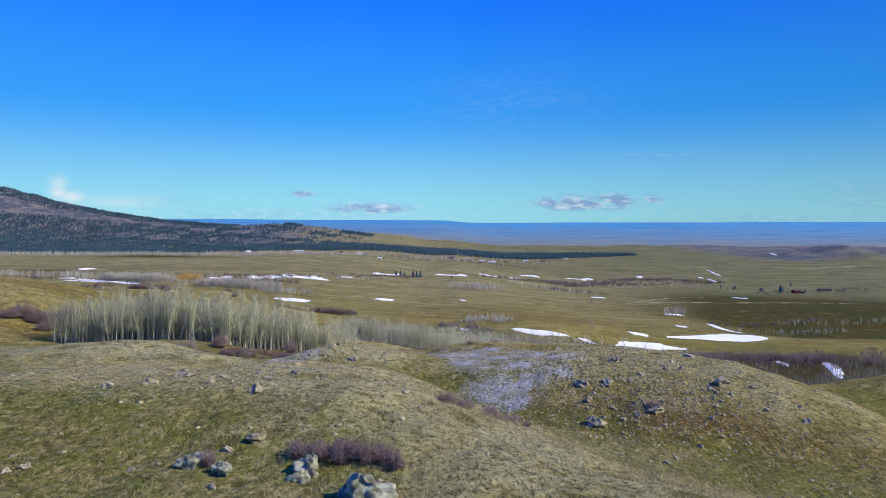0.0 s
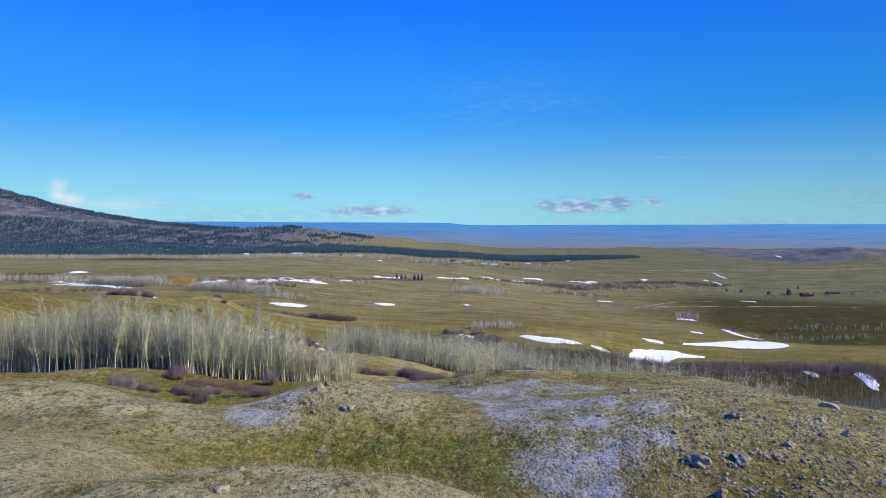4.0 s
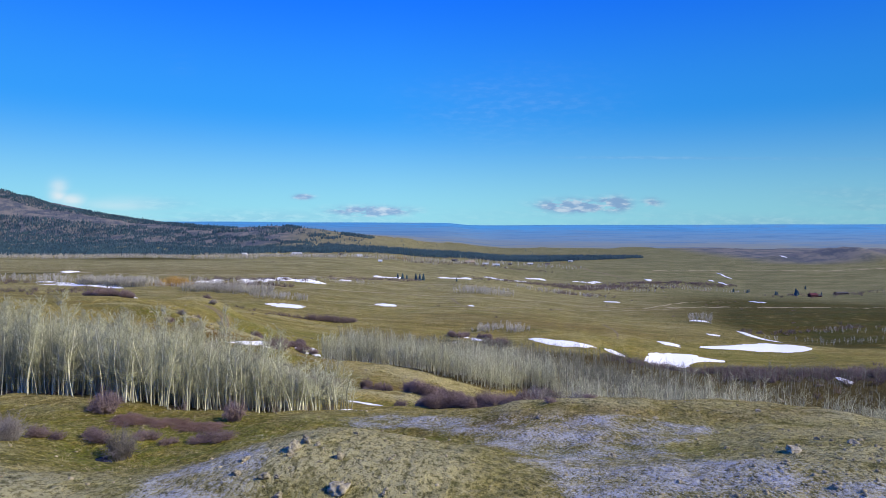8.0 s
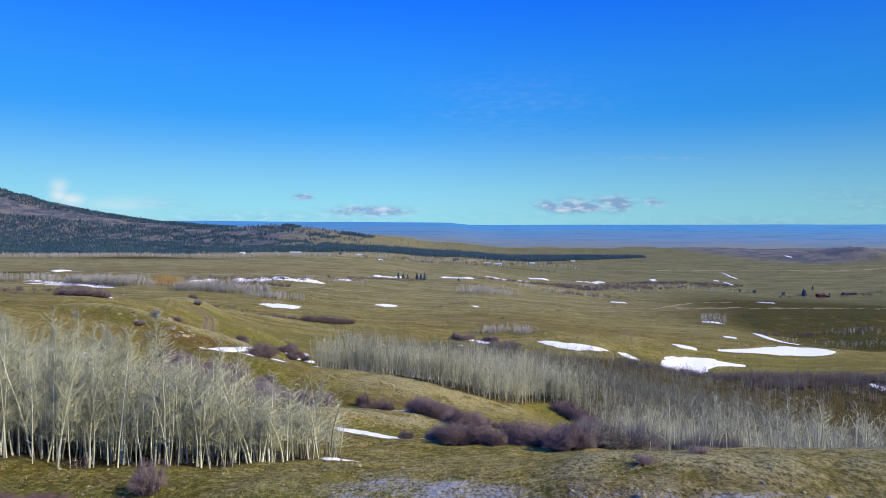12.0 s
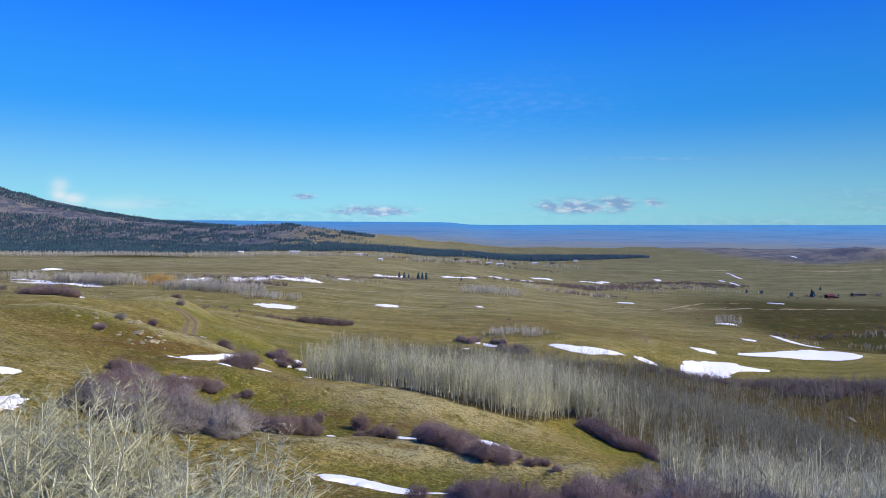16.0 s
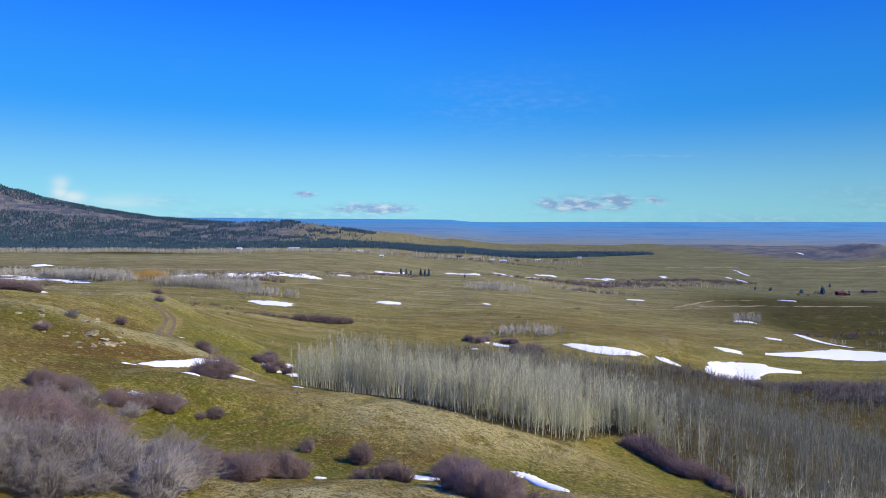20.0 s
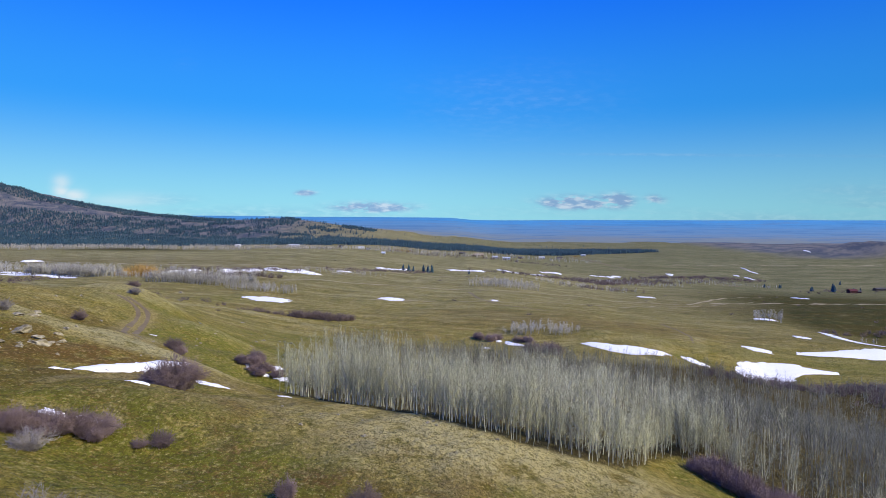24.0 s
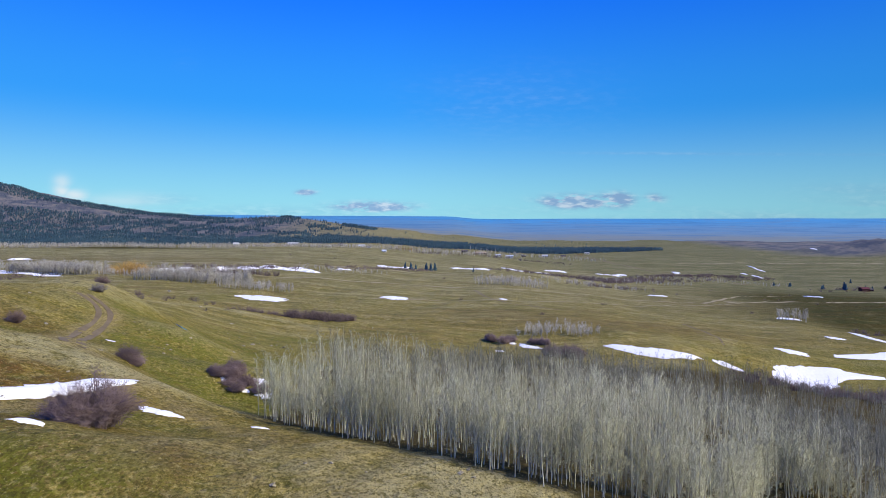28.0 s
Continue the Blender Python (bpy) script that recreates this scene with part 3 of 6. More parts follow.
def zones(x, y):
    """Where the grass is green, rusty, pale, under trees, worn to a track, dusted with snow, or tinted for shade and
    haze.
    """
    wet = bell(x, y, 1, 62, 7, 4) + bell(x, y, -24, 90, 14, 8) + bell(x, y, -55, 260, 26, 14) * 0.8 + bell(x, y, -36, 182, 12, 5) * 0.5 + bell(x, y, 28, 192, 13, 7)
    wet = wet + bell(x, y, -48, 176, 9, 6) + 0.8 * bell(x, y, -12, 28, 10, 4.5) + bell(x, y, -5, 24, 7, 3) * 0.6 + bell(x, y, -33, 42, 8, 4) * 0.5 + bell(x, y, 170, 395, 80, 22) * 0.6 + bell(x, y, -60, 330, 70, 40) * 0.4 + bell(x, y, 430, 610, 130, 50) * 0.5
    rust = bell(x, y, 16, 49, 16, 6, -20) + bell(x, y, -12, 26, 8, 3) + bell(x, y, -68, 205, 24, 9) * 0.3 + bell(x, y, 4, 92, 9, 4) * 0.7 + bell(x, y, 60, 440, 90, 30) * 0.6 + bell(x, y, -8, 52, 12, 4) * 0.5
    rust = rust + bell(x, y, 330, 640, 160, 70) * 0.7 + bell(x, y, -330, 760, 200, 60) * 0.35
    pale = bell(x, y, -10, 38, 20, 3.5) + 0.55 * bell(x, y, 3, 31, 9, 9) + 0.5 * bell(x, y, -6, 26, 24, 14) + bell(x, y, -27, 47, 24, 12) + 0.5 * bell(x, y, -34, 66, 16, 7) + bell(x, y, 5, 35, 6, 9) * 0.8 + bell(x, y, 24, 84, 18, 8) * 0.6 + bell(x, y, -33, 69, 18, 4) + bell(x, y, -12, 149, 20, 4) + bell(x, y, -12, 197, 18, 5) * 0.6 + bell(x, y, -60, 222, 16, 6) * 0.7
    frost = bell(x, y, -6, 94, 6, 3.5) + bell(x, y, 2, 88, 8, 5, -20) + bell(x, y, 11, 87, 6, 3) + bell(x, y, 3.5, 80, 5, 6) + bell(x, y, 4, 71, 4.5, 7) + bell(x, y, 6, 61, 3.8, 6, -15)
    frost = frost + 0.75 * bell(x, y, 10, 72, 6, 7) + 0.6 * bell(x, y, 13, 66, 5, 4) + bell(x, y, -17.5, 71, 2.8, 5) + bell(x, y, -17, 79, 3.4, 5) + 0.7 * bell(x, y, -17.5, 88, 3.5, 5) + 0.8 * bell(x, y, -11, 95, 4, 4) + 0.5 * bell(x, y, -10.5, 101, 4, 3)
    for fx, fy, much in ((2, 85, 1.0), (5, 79, 1.0), (4, 64, 1.0), (5, 60, 0.9), (7, 62, 1.0), (10, 63, 0.9), (6, 57, 0.7), (11, 59, 0.6), (10, 87, 0.6), (-0, 87, 0.8), (4, 83, 0.9), (9, 86, 0.8), (7, 72, 0.7), (5, 69, 0.9), (7, 67, 0.7), (-16, 70, 0.6), (-13, 67, 0.5), (-17, 71, 0.6), (-16, 72, 0.5)):
        frost = frost + much * bell(x, y, fx, fy, 2.6, 3.2)
    frost = np.minimum(frost + 0.6 * bell(x, y, -13.5, 26, 2.2, 1.0) + 0.65 * bell(x, y, -11.5, 28.5, 1.6, 0.8), 1.0)
    # forest floor: litter with the stands' shade in its colour
    shaded_litter = in_grove(x, y)
    track = np.maximum(np.maximum(0.45 * trail(x, y, TRAIL[:6], 1.3), 0.8 * trail(x, y, TRAIL[5:], 2.0)), 0.6 * trail(x, y, SPUR, 1.2))
    rust = rust + 0.7 * bell(x, y, -217, 417, 12, 7)
    rust = rust + 0.7 * bell(x, y, -142, 331, 12, 7)
    rust = rust + 0.7 * bell(x, y, -81, 242, 12, 7)
    wet = wet + 0.8 * bell(x, y, -63, 243, 10, 8)
    wet = wet + 0.8 * bell(x, y, -71, 352, 10, 8)
    wet = wet + 0.8 * bell(x, y, -84, 278, 10, 8)
    wet = wet + 0.8 * bell(x, y, -132, 452, 10, 8)
    wet = wet + 0.8 * bell(x, y, -77, 202, 10, 8)
    wet = wet + 0.8 * bell(x, y, -44, 169, 10, 8)
    rust = rust + bell(x, y, -40, 181, 12, 6) * 0.6 + 0.32 * bell(x, y, -30, 186, 45, 28) + bell(x, y, -27, 171, 8, 4) * 0.8 + bell(x, y, -54, 186, 10, 6) * 0.6 + bell(x, y, -14, 176, 9, 4) * 0.5 + bell(x, y, -18, 186, 12, 3) * 0.4
    # paler on the crests, greener and rustier in the hollows
    shown = (y < 700) & (np.abs(x) < 420)
    small, large = np.where(shown, bend(x, y, 4.5), 0), np.where(shown, bend(x, y, 15.0), 0)
    pale = pale + 0.42 * step(0.05, 0.32, small) + 0.28 * step(0.40, 1.8, large)
    wet = wet + 0.40 * step(0.05, 0.32, -small) + 0.75 * step(0.30, 1.5, -large)
    rust = rust + 0.45 * step(0.10, 0.5, -small) * step(0.0, 0.8, swell(x, y, 47, 4))
    rust = rust + 0.55 * bell(x, y, -40, 190, 24, 12) * step(-0.2, 0.5, swell(x, y, 19, 2)) + 0.6 * bell(x, y, -52, 182, 12, 6) + 0.5 * bell(x, y, -22, 176, 12, 5)
    wet = wet + 0.7 * bell(x, y, -32, 176, 16, 6) + 0.6 * bell(x, y, -16, 25, 9, 6) + 0.6 * bell(x, y, -22, 29, 8, 5)
    rust = rust + 0.8 * bell(x, y, -66, 203, 18, 6, 10) + 0.5 * bell(x, y, -78, 199, 14, 6) + 0.7 * bell(x, y, -44, 184, 14, 6) * step(-0.3, 0.4, swell(x, y, 15, 6)) + 0.5 * bell(x, y, -62, 190, 12, 5)
    wet = wet + 0.6 * bell(x, y, -50, 187, 14, 7) + 0.5 * bell(x, y, -88, 204, 14, 5) + 0.7 * bell(x, y, -66, 264, 14, 12) + 0.5 * bell(x, y, -62, 290, 20, 12)
    pale = pale * (1 - 0.75 * np.clip(bell(x, y, -50, 184, 22, 11) + bell(x, y, -74, 201, 16, 7), 0, 1))
    pale = pale + 0.65 * bell(x, y, -14, 188, 17, 7, -12) + 0.6 * bell(x, y, 2, 192, 14, 6) + 0.35 * bell(x, y, -24, 183, 10, 6)
    # ridge tops paled in the grass colour to look lit
    for line in RIDGES:
        pale = pale + 0.5 * trail(x, y, line, 3.0)
    # the shaded hill and other dark patches, darkened by colour alone
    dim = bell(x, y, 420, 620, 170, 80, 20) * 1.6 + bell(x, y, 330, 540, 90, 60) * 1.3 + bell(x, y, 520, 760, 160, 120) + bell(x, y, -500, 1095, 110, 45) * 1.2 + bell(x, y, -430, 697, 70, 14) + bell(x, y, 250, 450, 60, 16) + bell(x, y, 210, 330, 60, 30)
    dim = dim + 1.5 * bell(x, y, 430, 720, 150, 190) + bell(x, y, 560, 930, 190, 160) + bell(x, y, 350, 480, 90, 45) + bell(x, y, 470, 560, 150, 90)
    # far ground greyed to stand in for haze
    hazed_grass = np.maximum(0.9 * step(200, 520, x) * step(560, 900, y), 0.75 * step(900, 1400, y) * step(-200, 250, x))
    # mountain and far hills that get rock colour with haze in it
    hazed_rock = step(1420, 1560, y + 0.12 * x) * step(-330, -620, x) + 0.35 * step(1560, 1800, y) * step(-100, -350, x) + 0.9 * step(1640, 1740, y) * step(780, 960, x)
    rust = rust + bell(x, y, -62, 199, 9, 10) * 0.6 + bell(x, y, -31, 174.5, 6, 2.5) + bell(x, y, -39, 173.5, 4, 3) * 0.8 + bell(x, y, -50, 176, 8, 3) * 0.6
    return {"lush": wet, "rust": rust, "pale": pale, "frost": frost, "shaded_litter": shaded_litter, "track": track, "dim": dim, "hazed_grass": hazed_grass, "hazed_rock": hazed_rock}


EDGE_X = [-41, -36, -29, -22, -16, -10, 0, 6, 9, 13, 18, 25]
EDGE_Y = [222, 215, 209, 204, 199.5, 196, 194.5, 197.5, 200.5, 208, 213, 213]


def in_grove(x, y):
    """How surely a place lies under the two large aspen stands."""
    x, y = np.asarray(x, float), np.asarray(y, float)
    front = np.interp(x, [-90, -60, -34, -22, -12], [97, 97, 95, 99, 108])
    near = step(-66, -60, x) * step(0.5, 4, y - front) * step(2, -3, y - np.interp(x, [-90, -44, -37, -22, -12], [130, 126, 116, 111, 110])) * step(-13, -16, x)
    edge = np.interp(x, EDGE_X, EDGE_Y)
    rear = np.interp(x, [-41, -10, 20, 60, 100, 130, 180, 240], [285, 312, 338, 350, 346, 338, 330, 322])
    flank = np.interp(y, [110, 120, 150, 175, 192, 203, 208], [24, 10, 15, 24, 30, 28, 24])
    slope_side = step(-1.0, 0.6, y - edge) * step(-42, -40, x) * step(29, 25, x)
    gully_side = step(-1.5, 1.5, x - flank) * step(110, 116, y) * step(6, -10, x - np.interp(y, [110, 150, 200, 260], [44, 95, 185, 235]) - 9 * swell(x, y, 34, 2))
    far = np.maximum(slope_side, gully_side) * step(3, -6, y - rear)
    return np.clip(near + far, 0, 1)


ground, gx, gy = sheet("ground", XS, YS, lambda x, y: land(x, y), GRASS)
tagged(ground, "rolling prairie of dry golden and greening grass", "grassland", kind="structure")
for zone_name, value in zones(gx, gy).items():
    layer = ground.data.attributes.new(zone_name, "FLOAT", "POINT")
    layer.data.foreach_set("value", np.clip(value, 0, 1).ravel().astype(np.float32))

# backdrop sheet, its blue haze painted into the material
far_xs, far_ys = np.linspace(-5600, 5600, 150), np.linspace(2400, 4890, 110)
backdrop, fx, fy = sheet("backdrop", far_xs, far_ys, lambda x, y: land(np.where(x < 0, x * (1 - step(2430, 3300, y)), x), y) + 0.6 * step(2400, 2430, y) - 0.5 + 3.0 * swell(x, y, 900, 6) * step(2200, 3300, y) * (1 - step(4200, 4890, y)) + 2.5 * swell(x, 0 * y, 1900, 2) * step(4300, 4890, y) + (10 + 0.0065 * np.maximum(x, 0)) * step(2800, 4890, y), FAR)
tagged(backdrop, "far plain tinted blue by painted haze under the horizon", "distant plain", kind="structure")
# ---- bare trees and shrubs ----


class Wood:
    """Gathers tapering stems into one mesh."""

    def __init__(self):
        self.verts, self.faces = [], []

    def stem(self, points, radii, sides=3):
        base = len(self.verts)
        for k, (p, r) in enumerate(zip(points, radii)):
            d = (points[min(k + 1, len(points) - 1)] - points[max(k - 1, 0)]).normalized()
            u = d.orthogonal().normalized()
            w = d.cross(u)
            for s in range(sides):
                a = 2 * math.pi * s / sides + k * 0.4
                self.verts.append(tuple(p + r * (math.cos(a) * u + math.sin(a) * w)))
        for k in range(len(points) - 1):
            for s in range(sides):
                a, b = base + k * sides + s, base + k * sides + (s + 1) % sides
                self.faces.append((a, b, b + sides, a + sides))

    def blade(self, a, b, r):
        """A thin twig of three long triangles."""
        base = len(self.verts)
        d = (b - a).normalized()
        u = d.orthogonal().normalized() * r
        w = d.cross(u)
        self.verts += [tuple(a + u), tuple(a - 0.5 * u + 0.87 * w), tuple(a - 0.5 * u - 0.87 * w), tuple(b)]
        self.faces += [(base, base + 1, base + 3), (base + 1, base + 2, base + 3), (base + 2, base, base + 3)]


def bent(rng, start, way, length, pieces, wander, lift):
    points, p, d = [start.copy()], start.copy(), way.normalized()
    for _ in range(pieces):
        d = (d + Vector((rng.uniform(-wander, wander), rng.uniform(-wander, wander), rng.uniform(-wander, wander) * 0.6 + lift))).normalized()
        p = p + d * (length / pieces)
        points.append(p.copy())
    return points


def aspen_parts(seed, height, boughs, twigs, girth, bare=0.35, crook=0.07):
    """Trunk and crown of one leafless aspen, both as Wood."""
    rng = random.Random(seed)
    trunk, crown = Wood(), Wood()
    spine = bent(rng, Vector((0, 0, -0.15)), Vector((rng.uniform(-0.04, 0.04), rng.uniform(-0.04, 0.04), 1)), height, 7, crook, 0.05)
    trunk.stem(spine, [girth * (1 - 0.93 * k / 7) for k in range(8)], 5)
    for k in range(boughs):
        t = bare + (1 - bare) * ((k + rng.random()) / boughs) ** 0.8 * 0.99
        f = t * 7
        i = min(int(f), 6)
        p = spine[i].lerp(spine[i + 1], f - i)
        turn = rng.uniform(0, 2 * math.pi)
        out = height * ((0.12 + 0.6 * crook) * (1 - t) + 0.055 + 0.10 * crook) * rng.uniform(0.5, 1.5)
        way = Vector((math.cos(turn), math.sin(turn), rng.uniform(0.5, 1.7)))
        arm = bent(rng, p, way, out, 3, 0.40, 0.20)
        r = girth * 0.30 * (1.1 - t)
        crown.stem(arm, [r, r * 0.75, r * 0.5, r * 0.22], 3)
        for _ in range(twigs):
            m = rng.randint(0, 2)
            a = arm[m].lerp(arm[m + 1], rng.random())
            d = Vector((math.cos(turn) + rng.uniform(-1, 1), math.sin(turn) + rng.uniform(-1, 1), rng.uniform(0.2, 1.5))).normalized()
            crown.blade(a, a + d * out * rng.uniform(0.22, 0.66), 0.0115)
    return trunk, crown


def aspen(seed, height, boughs, twigs, girth, bare, label, crook=0.07):
    tree = new("aspen_tree")
    trunk, crown = aspen_parts(seed, height, boughs, twigs, girth, bare, crook)
    link("trunk", trunk.verts, trunk.faces, BARK, tree)
    link("crown", crown.verts, crown.faces, TWIG, tree)
    return tagged(tree, label, "tree")


def on_ground(x, y, turn=0.0, size=1.0, sink=0.0):
    return Matrix.LocRotScale((x, y, float(land(x, y)) - sink), Euler((0, 0, turn)), (size, size, size))


def put(thing, x, y, turn, size, group, sink=0.0):
    ob = copy_thing(thing, on_ground(x, y, turn, 1.0, sink))
    ob.scale = (size, size, size)
    return tagged(ob, group=group)


def drop(thing):
    for o in (*thing.children_recursive, thing):
        bpy.data.objects.remove(o)


rng = random.Random(5)
TALL = [aspen(k, 9.4 + 0.5 * (k % 3), 52, 15, 0.085, 0.20, "tall leafless aspen with a pale crooked trunk in the meadow grove", 0.15) for k in range(4)]
SLIM = [aspen(20 + k, 7.2 + 0.5 * (k % 4), 42, 13, 0.046, 0.18, "slim leafless aspen with a pale grey trunk in a dense grove") for k in range(6)]

# the grove beside the wet meadow
count = 0
while count < 195:
    x, y = rng.uniform(-72, -11), rng.uniform(94, 134)
    front = float(np.interp(x, [-90, -60, -34, -22, -12], [97, 97, 95, 99, 108]))
    if in_grove(x, y) < 0.2 or rng.random() > (1.0 if y - front < 7 else 0.85):
        continue
    left = step(-22, -34, x)
    tall = y < 112 and x < -22 and rng.random() < 0.14 + 0.34 * float(left)
    size = rng.uniform(0.78, 1.0) * (1 if tall else 0.80 + 0.28 * float(left)) * (0.72 if x > -22 else 1)
    put(rng.choice(TALL if tall else SLIM), x, y, rng.uniform(0, 6.28), size, "meadow grove")
    count += 1

CROOKED = aspen(61, 8.0, 54, 18, 0.17, 0.10, "stout crooked white aspen above the shrubby gully", 0.22)
for x, y, size in ((-28.6, 122.0, 0.60), (-27.0, 122.8, 0.52), (-30.4, 121.0, 0.58)):
    put(CROOKED, x, y, x, size, "meadow grove")
drop(CROOKED)

# the edge of the long stand below the golden slope
count = 0
while count < 100:
    x = rng.uniform(-40, 27)
    edge = float(np.interp(x, EDGE_X, EDGE_Y))
    y = edge + rng.uniform(-0.3, 5.0)
    if in_grove(x, y) < 0.45:
        continue
    put(rng.choice(SLIM), x, y, rng.uniform(0, 6.28), rng.uniform(0.72, 1.02), "edge of the long stand")
    count += 1
for thing in TALL + SLIM:
    drop(thing)


class Mass:
    """Many copies of a few small meshes, joined into one."""

    def __init__(self):
        self.verts, self.tris, self.slots, self.total = [], [], [], 0

    def add(self, shape, x, y, z, turn, wide, tall):
        v, f = shape[:2]
        self.slots.append(shape[2] if len(shape) > 2 else np.zeros(len(f), int))
        c, s = math.cos(turn), math.sin(turn)
        out = np.empty_like(v)
        out[:, 0] = (v[:, 0] * c - v[:, 1] * s) * wide + x
        out[:, 1] = (v[:, 0] * s + v[:, 1] * c) * wide + y
        out[:, 2] = v[:, 2] * tall + z
        self.verts.append(out)
        self.tris.append(f + self.total)
        self.total += len(v)

    def finish(self, name, mats):
        verts, tris = np.concatenate(self.verts), np.concatenate(self.tris)
        mesh = bpy.data.meshes.new(name)
        mesh.vertices.add(len(verts))
        mesh.vertices.foreach_set("co", verts.astype(np.float32).ravel())
        mesh.loops.add(tris.size)
        mesh.loops.foreach_set("vertex_index", tris.astype(np.int32).ravel())
        mesh.polygons.add(len(tris))
        mesh.polygons.foreach_set("loop_start", np.arange(0, tris.size, 3, dtype=np.int32))
        mesh.polygons.foreach_set("loop_total", np.full(len(tris), 3, dtype=np.int32))
        for mat in mats:
            mesh.materials.append(mat)
        mesh.polygons.foreach_set("material_index", np.concatenate(self.slots).astype(np.int32))
        mesh.update(calc_edges=True)
        return new(name, mesh)


def tris_of(wood):
    out = []
    for f in wood.faces:
        out += [f] if len(f) == 3 else [(f[0], f[1], f[2]), (f[0], f[2], f[3])]
    return np.array(wood.verts, float), np.array(out, int)


def whip_tree(seed, height, boughs, girth, thick=1.0):
    """A light tree for the depth of a stand: a thin pole and upswept twigs."""
    rng, w = random.Random(seed), Wood()
    spine = bent(rng, Vector((0, 0, -0.2)), Vector((rng.uniform(-0.045, 0.045), rng.uniform(-0.045, 0.045), 1)), height, 4, 0.06, 0.05)
    w.stem(spine, [girth, girth * 0.8, girth * 0.6, girth * 0.4, girth * 0.15], 3)
    for k in range(boughs):
        t = rng.uniform(0.28, 0.98)
        i = min(int(t * 4), 3)
        p = spine[i].lerp(spine[i + 1], t * 4 - i)
        turn, out = rng.uniform(0, 6.28), height * (0.15 * (1 - t) + 0.06)
        tip = p + Vector((math.cos(turn), math.sin(turn), rng.uniform(0.8, 2.0))) * out
        w.blade(p, tip, 0.020 * thick)
        for _ in range(3):
            q = p.lerp(tip, rng.uniform(0.2, 0.9))
            w.blade(q, q + Vector((rng.uniform(-1, 1), rng.uniform(-1, 1), rng.uniform(0.2, 1.6))) * out * 0.45, 0.012 * thick)
    v, f = tris_of(w)
    return v, f, (np.arange(len(f)) >= 24).astype(int)


WHIPS = [whip_tree(40 + k, 7.0 + 0.3 * k, 16, 0.050) for k in range(7)]
FULL = [whip_tree(50 + k, 7.0 + 0.4 * k, 16, 0.09, 3.2) for k in range(5)]
SPARE = [whip_tree(60 + k, 7.0 + 0.4 * k, 9, 0.12, 6.0) for k in range(4)]
DIM = [whip_tree(80 + k, 7.0 + 0.3 * k, 12, 0.050, 1.3) for k in range(6)]
dice = np.random.default_rng(11)


def scatter(number, x0, x1, y0, y1, chance):
    """Random places in a box, kept by chance(x, y), with the ground's height."""
    x, y = dice.uniform(x0, x1, number), dice.uniform(y0, y1, number)
    keep = dice.random(number) < chance(x, y)
    x, y = x[keep], y[keep]
    return zip(x.tolist(), y.tolist(), land(x, y).tolist())


def stand_chance(x, y):
    inner = np.where((x < 27) & (y < np.interp(x, EDGE_X, EDGE_Y) + 3), 0.25, 1.0)
    clear = np.minimum(1, bell(x, y, 101, 350, 9, 16, -19) + bell(x, y, 57, 364, 9, 10) + bell(x, y, 84, 362, 6, 8)) < 0.35
    return clear * (in_grove(x, y) > 0.5) * inner * (y > 137) * np.clip(1.25 - 0.0036 * (y - 165) - 0.0016 * np.maximum(x, 0), 0.25, 1)


def full_aspen(seed, height, boughs, twigs, girth, bare):
    trunk, crown = (tris_of(w) for w in aspen_parts(seed, height, boughs, twigs, girth, bare))
    return np.concatenate([trunk[0], crown[0]]), np.concatenate([trunk[1], crown[1] + len(trunk[0])]), np.repeat([0, 1], [len(trunk[1]), len(crown[1])])


stand, dusk, meadow = Mass(), Mass(), Mass()
THICK = [full_aspen(220 + k, 7.0 + 0.4 * k, 34, 9, 0.048, 0.15) for k in range(5)]
for x, y, z in scatter(420, -80, -11, 96, 134, lambda x, y: in_grove(x, y) > 0.4):
    meadow.add(rng.choice(THICK), x, y, z, rng.uniform(0, 6.28), rng.uniform(1.0, 1.6), rng.uniform(0.75, 1.05) * (0.75 if x > -22 else 1))
for x, y, z in scatter(1500, -41, 27, 195, 232, lambda x, y: (in_grove(x, y) > 0.45) * (y < np.interp(x, EDGE_X, EDGE_Y) + 7) * 0.9):
    stand.add(rng.choice(THICK), x, y, z, rng.uniform(0, 6.28), 1.0, rng.uniform(0.7, 1.05))
for x, y, z in scatter(17500, -42, 235, 137, 352, stand_chance):
    short = 0.80 if y > 270 else 0.72 if x > 20 and y < 185 else 1.0
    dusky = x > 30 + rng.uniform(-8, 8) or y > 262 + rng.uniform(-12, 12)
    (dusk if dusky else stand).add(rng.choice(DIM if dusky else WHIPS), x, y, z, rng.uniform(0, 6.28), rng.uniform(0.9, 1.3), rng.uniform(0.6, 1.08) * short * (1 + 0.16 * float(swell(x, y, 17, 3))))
for x, y, z in scatter(1500, 8, 110, 112, 150, lambda x, y: in_grove(x, y) > 0.5):
    stand.add(rng.choice(WHIPS), x, y, z, rng.uniform(0, 6.28), 1.1, rng.uniform(0.45, 0.75))
for x, y, z in scatter(6400, -82, -10, 94, 134, lambda x, y: (in_grove(x, y) > 0.5) * 0.8):
    meadow.add(rng.choice(WHIPS), x, y, z, rng.uniform(0, 6.28), rng.uniform(1.0, 1.9), rng.uniform(0.5, 0.95) * (0.75 if x > -22 else 1))
tagged(meadow.finish("aspen_saplings", [STAND_BARK, MEADOW_TWIG]), "thin grey aspen saplings filling the meadow grove", "woodland", kind="stuff")
tagged(stand.finish("aspen_stand", [STAND_BARK, GROVE_TWIG]), "dense stand of leafless grey aspens below a slope", "woodland", kind="stuff")

